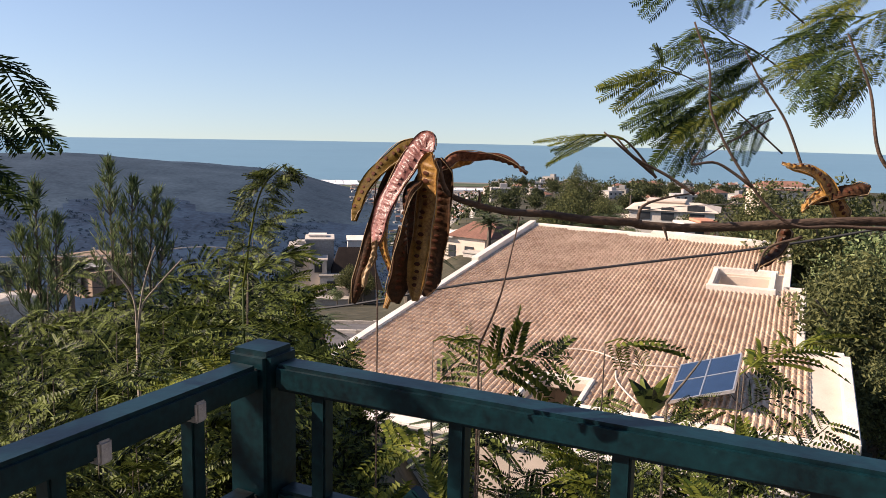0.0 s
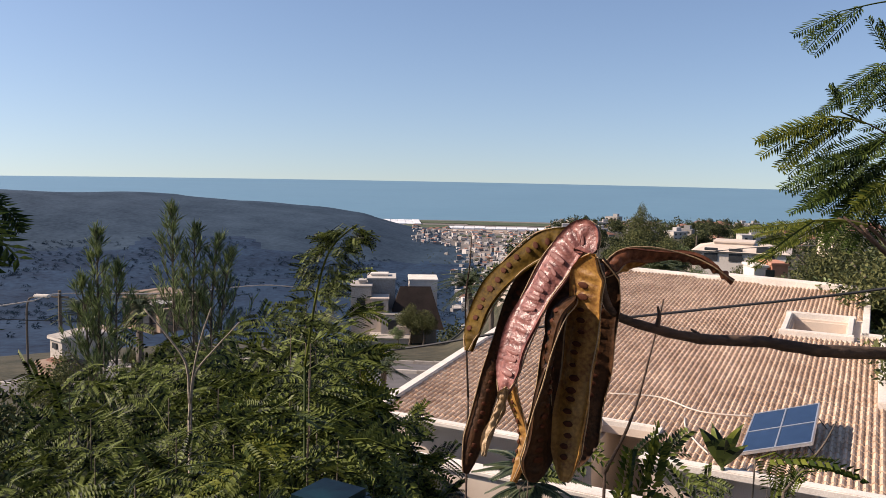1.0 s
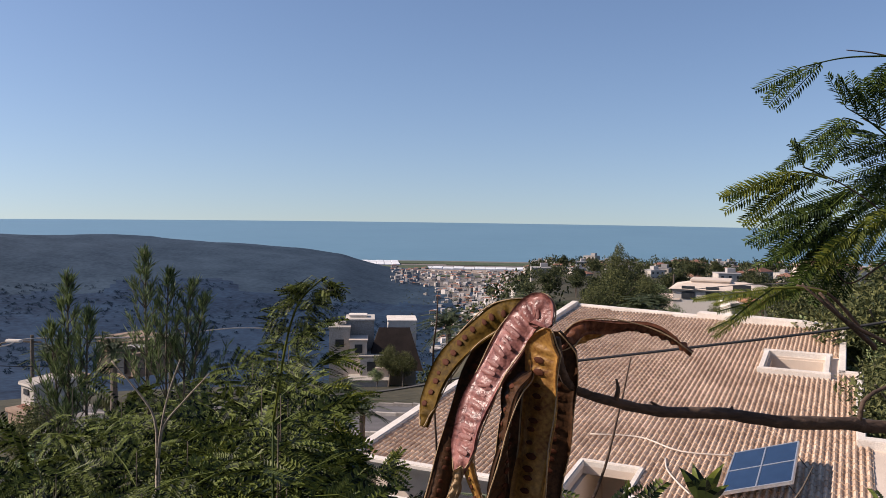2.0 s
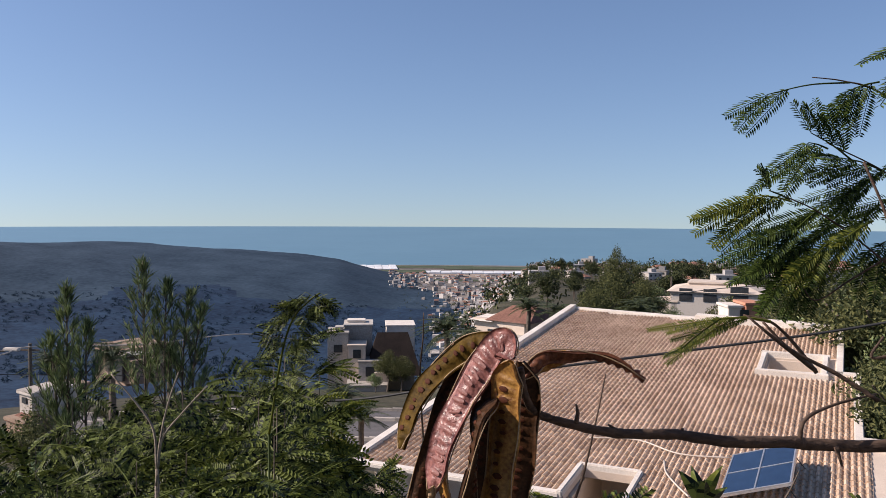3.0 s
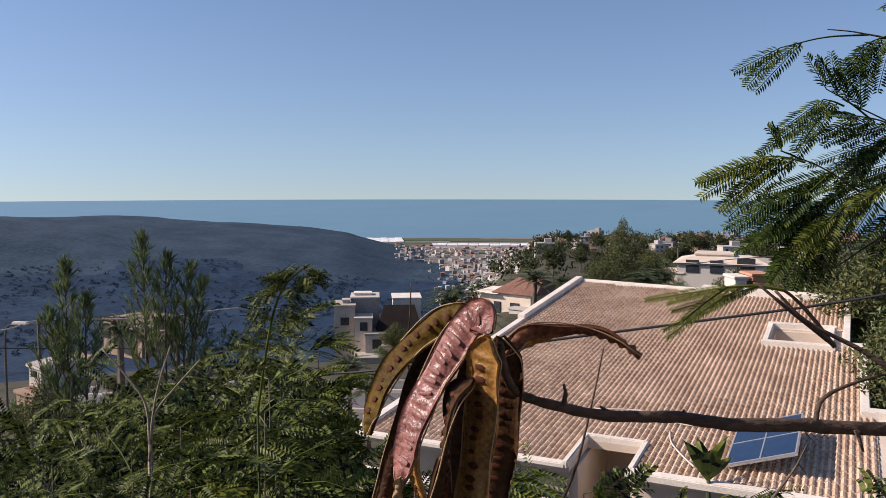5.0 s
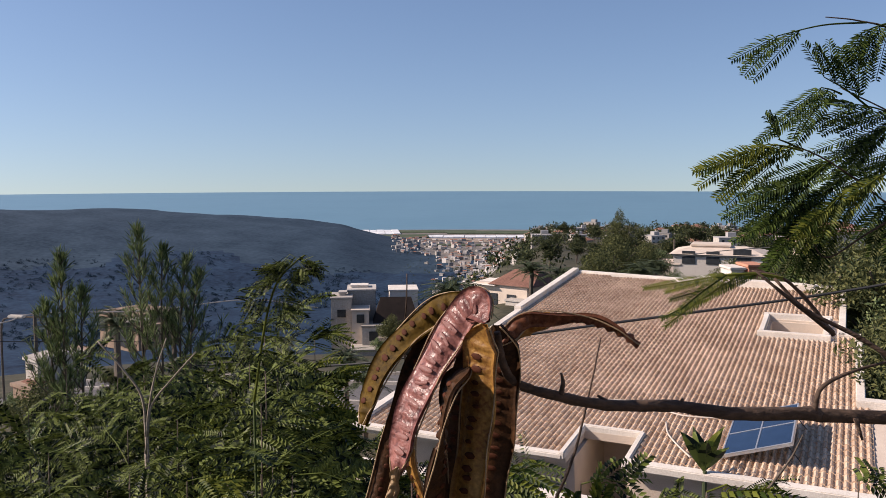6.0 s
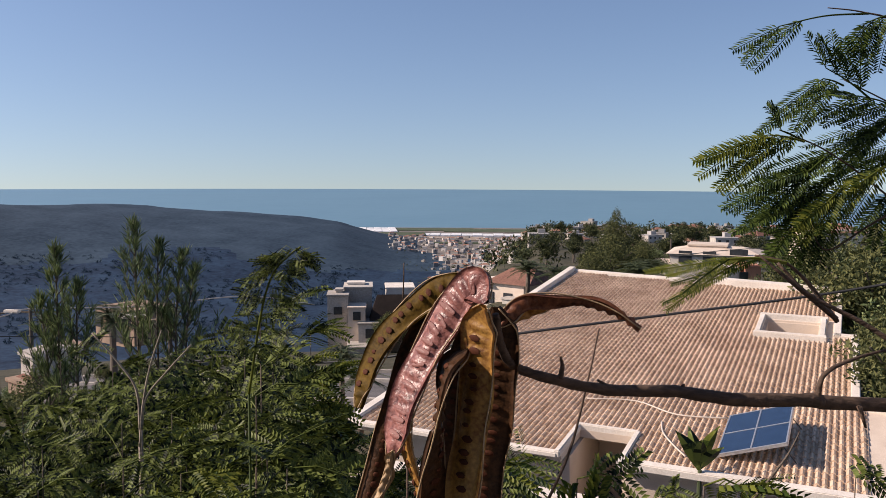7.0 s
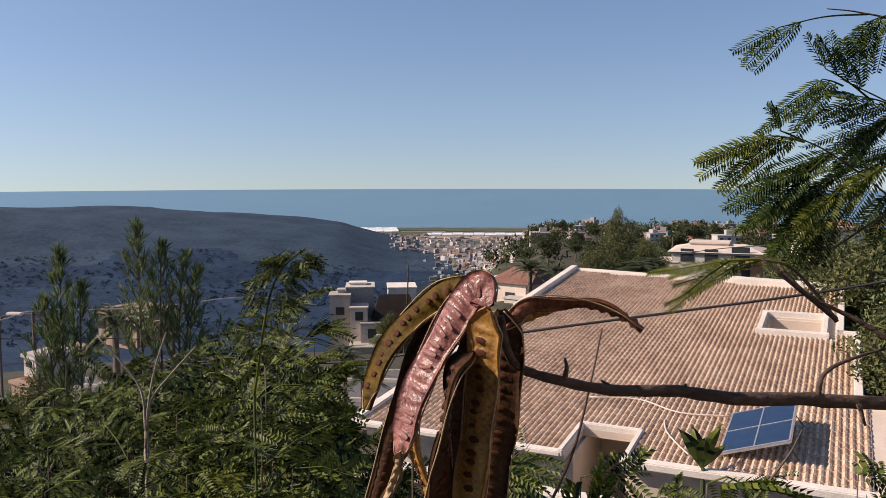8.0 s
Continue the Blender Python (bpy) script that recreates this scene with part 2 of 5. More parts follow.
def height(x, y):
    r, az = math.hypot(x, y), math.degrees(math.atan2(x, y))
    if az > 120:
        az = 240 - az if az < 150 else -90
    w = smoothstep(-9.5, -3.5, az) if r < 150 else smoothstep(-9.0, -0.5, az)
    left = lerp_table(min(r, 700), VALLEY)
    crest = lerp_table(az, CREST)
    bump = smoothstep(610, 1130, r) * (1 - smoothstep(1180, 1450, r))
    left += (crest - left) * bump if r > 560 else 0
    if r > 1180:
        left += (-96.5 - left) * (1 - bump)
    z = left * (1 - w) + lerp_table(r, RIDGE) * w
    rough = noise.fractal(Vector((x * 0.006, y * 0.006, 0.3)), 1.0, 2.1, 5) * min(1, r / 700) * (5.0 if z > -94 else 0.4)
    z += rough
    if r > 1478 and -75 < az < 75:
        z = min(z, -96.5 - min(8, (r - 1478) * 0.08))
    return z


def land(name, rings, angles, mat):
    verts, faces = [], []
    for r in rings:
        for a in angles:
            x, y = r * math.sin(radians(a)), r * math.cos(radians(a))
            verts.append((x, y, height(x, y)))
    n = len(angles)
    for i in range(len(rings) - 1):
        for k in range(n - 1):
            a = i * n + k
            faces.append((a, a + 1, a + 1 + n, a + n))
    me = pydata(name, verts, faces)
    for m in mat:
        me.materials.append(m)
    for p in me.polygons:
        c = p.center
        r, az = math.hypot(c.x, c.y), math.degrees(math.atan2(c.x, c.y))
        p.use_smooth = True
        # beyond this edge the slope takes the paler, painted-sunlit plateau colour
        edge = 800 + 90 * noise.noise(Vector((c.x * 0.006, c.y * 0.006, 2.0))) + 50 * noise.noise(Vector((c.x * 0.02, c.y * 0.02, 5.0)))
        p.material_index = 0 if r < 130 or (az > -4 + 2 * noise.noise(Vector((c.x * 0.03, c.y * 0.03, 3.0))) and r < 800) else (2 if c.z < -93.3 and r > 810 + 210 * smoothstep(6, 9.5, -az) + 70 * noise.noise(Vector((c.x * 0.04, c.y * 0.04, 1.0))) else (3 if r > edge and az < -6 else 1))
    return tagged(new(name, me), "dry scrubby hillside dropping to a wooded valley and coastal plain", "ground", kind="structure")


rings = [0.3, 1, 2, 3, 4.5, 6, 8, 11, 15, 20, 26, 33, 42, 52, 64, 80, 100, 125, 155, 190, 230]
rings += list(range(270, 600, 30)) + list(range(600, 1520, 14)) + [1560, 1700, 2200, 3200, 4900]
angles = [-180, -160, -140, -120, -105, -90, -80, -70, -62, -55, -50] + [-46 + 0.35 * i for i in range(235)] + [38, 42, 48, 55, 65, 80, 95, 110, 125, 140, 160, 180]
land("ground", rings, angles, (SCRUB, HAZY_HILL, PLAIN, HAZY_HILL_TOP))

sea = bmesh.new()
sea_rings = (1380, 1500, 1700, 2000, 2500, 3200, 4000, 4930)
grid = [[sea.verts.new((r * math.sin(radians(a)), r * math.cos(radians(a)), -98.7)) for a in range(-90, 91, 3)] for r in sea_rings]
for a, b in zip(grid, grid[1:]):
    for k in range(len(a) - 1):
        sea.faces.new((a[k], a[k + 1], b[k + 1], b[k]))
tagged(mesh_object("water", sea, SEA), "calm hazy blue sea reaching the horizon", "sea", kind="structure")


# ---------- far fields and houses ----------
def field(at, size, turn, mat, label, category):
    ob = thing("greenhouse", at, label, category, "greenhouses on the plain")
    ob.rotation_euler = (0, 0, turn)
    n = 10
    for i in range(n):
        part("span", block((size[0] / n * 0.97, size[1], 2.2 + 0.5 * (i % 2)), (-size[0] / 2 + size[0] / n * (i + 0.5), 0, 0), 0.3), mat, ob)
    return ob


def polar(az, r, up=0.0, z=None):
    x, y = r * math.sin(radians(az)), r * math.cos(radians(az))
    return (x, y, (height(x, y) if z is None else z) + up)


field(polar(-13.6, 1395, z=-96.6), (125, 100, 3), 0.24, PLASTIC, "white plastic-covered greenhouses on the coastal plain", "greenhouse")
field(polar(-5.8, 1290, z=-96.6), (165, 40, 3), 0.1, PLASTIC, "long white greenhouse roofs on the coastal plain", "greenhouse")

CROP = [ground_material("crop_rows", ((0.04, 0.055, 0.03), (0.10, 0.12, 0.07)), 0.03, 0.95, 0.1, 0.2), ground_material("dry_field", ((0.22, 0.17, 0.13), (0.36, 0.29, 0.23)), 0.03, 0.95, 0.1, 0.2)]
for az, r, w, d, turn, k in ((-9.5, 1420, 190, 60, 0.15, 0), (-4.0, 1400, 180, 70, 0.08, 0), (-8.2, 1240, 150, 40, 0.12, 1), (-2.5, 1210, 150, 34, 0.06, 1), (-10.6, 1290, 70, 60, 0.2, 0), (-6.4, 1150, 120, 22, 0.1, 0)):
    o = mesh_object("field", block((w, d, 1.2), (0, 0, -0.6), 0.2), CROP[k])
    o.location, o.rotation_euler = polar(az, r, 0.3), (0, 0, turn)
    tagged(o, "flat dark green crop field on the coastal plain" if k == 0 else "dry pale brown field on the coastal plain", "field", kind="structure")


def far_house_kind(w, d, h, pitched):
    """A small far house: walls, roof, parapet or hip, and window recesses on its seen sides."""
    house = thing("house", (0, 0, 0), "pale rendered house on the built-up slope", "house", "houses of the town")
    part("wall", block((w, d, h + 4), (0, 0, -4)), STONE_WALL, house)
    if pitched:
        bm = bmesh.new()
        o = 0.4
        c = [bm.verts.new((sx * (w / 2 + o), sy * (d / 2 + o), h)) for sx, sy in ((-1, -1), (1, -1), (1, 1), (-1, 1))]
        t = [bm.verts.new((-w / 2 + d / 2, 0, h + d * 0.24)), bm.verts.new((w / 2 - d / 2, 0, h + d * 0.24))]
        for f in ((c[0], c[1], t[1], t[0]), (c[1], c[2], t[1]), (c[2], c[3], t[0], t[1]), (c[3], c[0], t[0]), (c[3], c[2], c[1], c[0])):
            bm.faces.new(f)
        part("roof", bm, FAR_ROOF, house, "red tiled hip roof")
    else:
        bm = block((w + 0.3, d + 0.3, 0.35), (0, 0, h))
        block((w * 0.35, d * 0.4, 2.2), (w * 0.15, d * 0.1, h + 0.3), bm=bm)
        part("roof", bm, FLAT_ROOF, house, "flat pale roof with a stair head")
    for s in range(int(h // 2.9)):
        for k in range(max(2, int(w // 3))):
            x = -w / 2 + w * (k + 0.5) / max(2, int(w // 3))
            part("window", block((1.3, 0.16, 1.3), (x, -d / 2, 1.0 + 2.9 * s)), WINDOW_DARK, house)
    return house


def place(kind, m, first=[]):
    if kind.name not in first:
        first.append(kind.name)
        kind.matrix_basis = m
        return kind
    return copy_thing(kind, m)


rng = random.Random(5)
kinds = [far_house_kind(10, 9, 6.2, True), far_house_kind(11, 9, 6.0, False), far_house_kind(11, 10, 9, False), far_house_kind(9, 8, 3.4, True)]
spots = []
tries = 0
while len(spots) < 270 and tries < 6000:
    tries += 1
    az = rng.uniform(-9.2, 20)
    r = rng.choice((rng.uniform(240, 480), rng.uniform(480, 1020))) if az < 3 else rng.uniform(190, 470)
    if az < -5 and r < 280:
        continue
    x, y, z = polar(az, r)
    if z > -14 or (az < -8.2 and r < 700):
        continue
    gap = 9.5 if r < 500 else 11
    if any((x - a) ** 2 + (y - b) ** 2 < gap * gap for a, b in spots):
        continue
    spots.append((x, y))
    k = rng.choice((0, 1, 1, 3)) if z > -60 else rng.choice((1, 1, 3, 2, 0))
    sink = 0.8 if z > -40 else 0.0
    place(kinds[k], pose(x, y, z - sink, 0, 0, rng.uniform(-40, 40)) @ Matrix.Scale(rng.uniform(0.45, 0.75), 4))


# ---------- woods ----------
def clump_cloud(soup, centre, radius, count, size, rng, squash=0.8):
    """Many small leaf sprays round a centre, denser at the rim, with gaps."""
    c = Vector(centre)
    lobes = [Vector((rng.gauss(0, 1), rng.gauss(0, 1), rng.gauss(0, 0.8))).normalized() * rng.uniform(0.35, 0.8) for _ in range(7)]
    for _ in range(count):
        o = rng.choice(lobes)
        d = Vector((rng.gauss(0, 1), rng.gauss(0, 1), rng.gauss(0, 1))).normalized()
        p = o + d * rng.uniform(0.25, 0.52)
        p.z *= squash
        n = Vector((rng.gauss(0, 1), rng.gauss(0, 1), rng.gauss(0.6, 1))).normalized()
        w = n.orthogonal()
        w = Matrix.Rotation(rng.uniform(0, 6.28), 3, n) @ w
        soup.leaf(c + p * radius, w + d * 0.5, n, size * rng.uniform(0.6, 1.4), size * rng.uniform(0.35, 0.6))


def tree_kind(name, tall, spread, count, leaf, label, seed, mat=None, trunk_mat=None):
    rg = random.Random(seed)
    t = thing(name, (0, 0, 0), label, "tree")
    s = Soup()
    s.tube([(0, 0, -0.6), (0.05 * spread, 0, tall * 0.3), (0, 0.04 * spread, tall * 0.62)], 0.03 * tall, 0.014 * tall, 8, 5, 0.2, rg)
    for i in range(7):
        a = i * 2.4 + rg.random()
        z0 = tall * rg.uniform(0.28, 0.5)
        s.tube([(0, 0, z0), (math.cos(a) * spread * 0.22, math.sin(a) * spread * 0.22, z0 + tall * 0.16), (math.cos(a) * spread * 0.4, math.sin(a) * spread * 0.4, z0 + tall * 0.3)], 0.012 * tall, 0.004 * tall, 6, 4, 0.1, rg)
    s.object("trunk", trunk_mat or BARK_FAR, t)
    c = Soup()
    for i in range(6):
        a = i * 1.05 + rg.random()
        clump_cloud(c, (math.cos(a) * spread * 0.25, math.sin(a) * spread * 0.25, tall * rg.uniform(0.5, 0.78)), spread * 0.3, count // 7, leaf, rg)
    clump_cloud(c, (0, 0, tall * 0.82), spread * 0.28, count // 7, leaf, rg)
    c.object("crown", mat or LEAF_FAR, t)
    return t


town, town_roofs = Soup(), Soup()
BOX = ((0, 1, 5, 4), (1, 2, 6, 5), (2, 3, 7, 6), (3, 0, 4, 7), (4, 5, 6, 7))
for i in range(900):
    az = rng.uniform(-11.5, 1)
    x, y, z = polar(az, rng.uniform(520, 1240))
    if z > -50 or (az < -8.5 and math.hypot(x, y) < 980):
        continue
    w, d, h = rng.uniform(2.5, 6.5), rng.uniform(2.5, 5), rng.choice((1.6, 2.0, 2.4, 3.2, 4.6))
    if y < 800 and h > 4:
        h = 2.4
    turn = Matrix.Rotation(rng.uniform(-0.7, 0.7), 3, "Z")
    base = [turn @ Vector((a * w / 2, b * d / 2, -1)) + Vector((x, y, z)) for a, b in ((-1, -1), (1, -1), (1, 1), (-1, 1))]
    top = [p + Vector((0, 0, 1 + h)) for p in base]
    town.add(base + top, BOX)
    if rng.random() < 0.4:
        mid = [(top[0] + top[3]) / 2 + Vector((0, 0, 0.9)), (top[1] + top[2]) / 2 + Vector((0, 0, 0.9))]
        town_roofs.add([p + Vector((0, 0, 0.02)) for p in top] + mid, ((0, 1, 5, 4), (2, 3, 4, 5), (1, 2, 5), (3, 0, 4)))
TOWN_WALL = material("town_render", (0.20, 0.19, 0.18), (0.56, 0.52, 0.48), 0.4, 0.9, 0.0, 6, island=0.6, spec=0.2)
tagged(town.object("town", TOWN_WALL), "crowded pale houses of the far town on the plain", "town", kind="stuff")
tagged(town_roofs.object("town_roofs", FAR_ROOF), "red and grey pitched roofs of the far town", "roofs", kind="stuff")
rng = random.Random(11)
tree_kinds = [tree_kind("tree", 7.0, 6.5, 2400, 0.45, "dark green broad-crowned tree on the slope", 1),
              tree_kind("tree", 8.5, 5.0, 2400, 0.42, "tall dark green tree with a loose crown", 2),
              tree_kind("tree", 4.5, 5.5, 2000, 0.38, "low spreading dark green tree", 3)]


def cypress_kind():
    rg = random.Random(4)
    t = thing("cypress", (0, 0, 0), "narrow dark green cypress between houses", "tree", "cypresses")
    s = Soup()
    s.tube([(0, 0, -0.5), (0, 0, 2), (0, 0, 7)], 0.16, 0.04, 6)
    s.object("trunk", BARK_FAR, t)
    c = Soup()
    for _ in range(900):
        z = rg.uniform(0.6, 8.6)
        w = 0.85 * (1 - (z / 9) ** 2) * rg.uniform(0.6, 1)
        a = rg.uniform(0, 6.28)
        c.leaf(Vector((math.cos(a) * w, math.sin(a) * w, z)), Vector((math.cos(a) * 0.4, math.sin(a) * 0.4, 1)), Vector((math.cos(a), math.sin(a), 0.3)), 0.6, 0.3)
    c.object("crown", LEAF_FAR, t)
    return t


def palm_kind(trunk_height, fronds, length, seed, label):
    rg = random.Random(seed)
    t = thing("palm_tree", (0, 0, 0), label, "palm tree", "palms between the houses")
    s = Soup()
    s.tube([(0, 0, -0.6), (0.05, 0, trunk_height * 0.5), (0, 0.06, trunk_height)], 0.24, 0.2, 9, 7, 0.25, rg)
    s.object("trunk", BARK_FAR, t)
    c = Soup()
    for i in range(fronds):
        a = i * 2.4 + rg.uniform(-0.2, 0.2)
        e = rg.uniform(-0.35, 1.2)
        out = Vector((math.cos(a), math.sin(a), 0))
        b = Vector((0, 0, trunk_height))
        L = length * rg.uniform(0.8, 1.1)
        line = smooth_line([b, b + out * L * 0.45 * math.cos(e) + Vector((0, 0, L * 0.45 * math.sin(e))), b + out * L * (0.5 + 0.45 * math.cos(e)) + Vector((0, 0, L * (0.75 * math.sin(e) - 0.25)))], 7)
        c.add(*tube_arrays(line, lambda q: 0.03 * (1.1 - q), 4))
        side = out.cross(Vector((0, 0, 1)))
        for j in range(2, len(line) - 1):
            way = (line[j + 1] - line[j - 1]).normalized()
            for half in (0, 0.5):
                p = line[j].lerp(line[j + 1], half)
                for sgn in (-1, 1):
                    c.leaf(p, side * sgn + way * 0.7 - Vector((0, 0, 0.25)), Vector((0, 0, 1)), L * 0.22 * (1.15 - j / len(line)), 0.06)
    c.object("crown", PALM_LEAF, t)
    return t


def plant(kind, az, r, scale=1.0, up=0.0, top=None):
    x, y, z = polar(az, r)
    return place(kind, pose(x, y, z + up, 0, 0, rng.uniform(0, 360)) @ Matrix.Scale(scale, 4))


# trees between the houses of the ridge
for i in range(80):
    az = rng.uniform(-4.5, 24)
    r = rng.uniform(80, 430) if az > -1 else rng.uniform(200, 560)
    plant(rng.choice(tree_kinds), az, r, rng.uniform(0.55, 0.95))
far = Soup()
for i in range(200):
    az = rng.uniform(-7.5, 15)
    p = Vector(polar(az, rng.uniform(250, 450) if az > -3 else rng.uniform(300, 1000)))
    q = rng.uniform(1.6, 3.2)
    clump_cloud(far, p + Vector((0, 0, q * 0.9)), q, 55, q * 0.42, rng)
for i in range(90):
    az = rng.uniform(-9.5, 0)
    p = Vector(polar(az, rng.uniform(105, 330)))
    q = rng.uniform(1.2, 2.6)
    clump_cloud(far, p + Vector((0, 0, q * 0.8)), q, 90, q * 0.3, rng)
for i in range(60):
    p = Vector(polar(rng.uniform(-1, 16), rng.uniform(150, 290)))
    q = rng.uniform(1.3, 2.7)
    clump_cloud(far, p + Vector((0, 0, q * 0.7)), q, 80, q * 0.3, rng)
for i in range(760):
    az = rng.uniform(-11, 9)
    p = Vector(polar(az, rng.uniform(420, 1150) if az < 1 else rng.uniform(260, 470)))
    q = rng.uniform(0.7, 1.6)
    clump_cloud(far, p + Vector((0, 0, q * 0.8)), q, 26, q * 0.5, rng)
tagged(far.object("far_woods", LEAF_FAR), "dark tree crowns between the far houses", "woodland", kind="stuff")
# hillside bushes; their blue leaf colour carries the distance haze
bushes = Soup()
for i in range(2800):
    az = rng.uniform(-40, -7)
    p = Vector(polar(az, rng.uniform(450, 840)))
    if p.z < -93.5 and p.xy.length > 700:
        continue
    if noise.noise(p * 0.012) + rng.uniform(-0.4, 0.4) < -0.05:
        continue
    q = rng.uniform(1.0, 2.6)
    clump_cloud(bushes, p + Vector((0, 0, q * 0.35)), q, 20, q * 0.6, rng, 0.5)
tagged(bushes.object("hill_woods", material("hazy_hill_bush", (0.008, 0.020, 0.034), (0.030, 0.055, 0.080), 0.05, 0.95, 0.0, 0.4, through_light=0.45, spec=0.1)), "bushes and trees over the far hillside, coloured blue for haze", "woodland", kind="stuff")
cyp = cypress_kind()
for i in range(9):
    plant(cyp, rng.uniform(-2.5, 12), rng.uniform(230, 430), rng.uniform(0.3, 0.6))
for az, r, s in ((4.2, 91, 0.85), (3.4, 90, 0.7), (9, 190, 1.1), (12.5, 170, 0.9)):
    plant(tree_kinds[1 if r < 100 else 0], az, r, s)
palm = palm_kind(4.5, 34, 2.6, 8, "date palm with arching grey-green fronds")
for az, r, s in ((-7.4, 52, 0.95), (-5.8, 49, 0.75), (-1.8, 62, 0.8), (0.2, 60, 0.75), (5.4, 62, 0.8), (6.4, 66, 0.8), (-29.4, 46, 0.85), (-26, 60, 0.8), (-33, 52, 0.8), (-14.5, 34, 0.55), (-13.2, 29, 0.5)):
    plant(palm, az, r, s)

# broad trees beside the villa and down the slope
big_kinds = [tree_kind("tree", 8.0, 7.0, 7000, 0.26, "large dense olive-green tree beside the villa", 31, TREE_OLIVE),
             tree_kind("tree", 7.0, 6.0, 6000, 0.24, "rounded olive-green tree beside the villa", 32, NEEDLE)]
for az, r, sc, k in ((17.5, 43, 0.95, 1), (20.5, 40, 1.05, 0), (23.5, 37, 1.1, 1), (22, 34, 0.72, 0), (22.5, 30, 0.8, 0), (26, 33, 1.0, 1), (16.2, 55, 0.9, 0), (19, 60, 1.0, 1), (27, 26, 0.65, 1), (23.5, 26, 0.5, 0), (-11.6, 84, 0.5, 0), (-10.6, 83, 0.42, 0), (-12.4, 80, 0.3, 1),
                     (2.5, 62, 0.6, 0), (3.6, 70, 0.7, 0), (4.6, 66, 0.55, 1), (6.0, 72, 0.6, 0), (7.4, 70, 0.5, 1), (11.5, 62, 0.55, 0), (13.5, 58, 0.6, 1)):
    plant(big_kinds[k], az, r, sc)


def top_tree(kind, tall, x, y, z):
    """A tree at (x, y) whose crown ends at height z."""
    g = height(x, y)
    place(kind, pose(x, y, g, 0, 0, rng.uniform(0, 360)) @ Matrix.Scale(max(0.2, (z - g) / tall), 4))


top_tree(tree_kinds[1], 8.2, 6.00, 92.49, -3.57)
top_tree(tree_kinds[1], 8.2, 7.30, 93.67, -3.37)
top_tree(tree_kinds[2], 4.5, 5.02, 91.35, -5.46)
top_tree(tree_kinds[0], 6.6, 15.66, 114.98, -5.07)
top_tree(tree_kinds[0], 6.6, -0.47, 191.35, -10.59)
top_tree(tree_kinds[2], 4.5, -3.20, 201.02, -12.60)
top_tree(cyp, 8.8, 28.49, 155.11, -8.36)
top_tree(tree_kinds[2], 4.5, 23.77, 144.40, -8.65)
top_tree(tree_kinds[0], 6.6, 2.81, 131.23, -7.94)
top_tree(tree_kinds[2], 4.5, 3.89, 111.24, -7.43)
top_tree(big_kinds[0], 7.4, 9.78, 97.03, -6.37)
top_tree(big_kinds[1], 6.5, 11.03, 94.20, -6.61)
top_tree(tree_kinds[2], 4.5, -6.70, 170.26, -11.85)
g = height(6.17, 90.51)
place(big_kinds[0], pose(6.17, 90.51, g) @ Matrix.Diagonal((0.5, 0.5, (-3.21 - g) / 7.4, 1)))
for i in range(46):
    az, r = rng.uniform(-42, -9), rng.uniform(11, 75)
    if -22 < az < -7 and r < 52:
        continue
    limit = -0.212 * r + 1.4 - height(*polar(az, r)[:2])
    if limit > 1.2:
        plant(big_kinds[rng.randint(0, 1)], az, r, min(0.62, limit / 8))


def dwelling(at, turn, label, blocks, roofs=(), openings=(), group=""):
    """A nearer house: stacked wall blocks with parapets, pitched roofs and recessed openings, from its south foot."""
    h = thing("house", at, label, "house", group)
    h.rotation_euler = (0, 0, radians(turn))
    for size, p, mat in blocks:
        part("wall", block(size, p, 0.03), mat, h)
        part("parapet", block((size[0] + 0.2, size[1] + 0.2, 0.18), (p[0], p[1], p[2] + size[2]), 0.03), mat, h)
    for size, p, rise, mat in roofs:
        bm = bmesh.new()
        x, y = size[0] / 2, size[1] / 2
        lo = [bm.verts.new((p[0] + a * x, p[1] + b * y, p[2])) for a, b in ((-1, -1), (1, -1), (1, 1), (-1, 1))]
        top = [bm.verts.new((p[0] - x * 0.55, p[1], p[2] + rise)), bm.verts.new((p[0] + x * 0.55, p[1], p[2] + rise))]
        for f in ((lo[0], lo[1], top[1], top[0]), (lo[1], lo[2], top[1]), (lo[2], lo[3], top[0], top[1]), (lo[3], lo[0], top[0]), lo[::-1]):
            bm.faces.new(f)
        part("roof", bm, mat, h)
    for size, p in openings:
        part("window", block(size, p, 0.01), WINDOW_DARK, h)
    return h


# brown roof turned from the sun, its shade painted as a near-black colour
SHADED_ROOF = material("shade_darkened_brown_roof", (0.012, 0.009, 0.008), (0.035, 0.025, 0.021), 0.8, 0.9, 0.2, 9, spec=0.2)
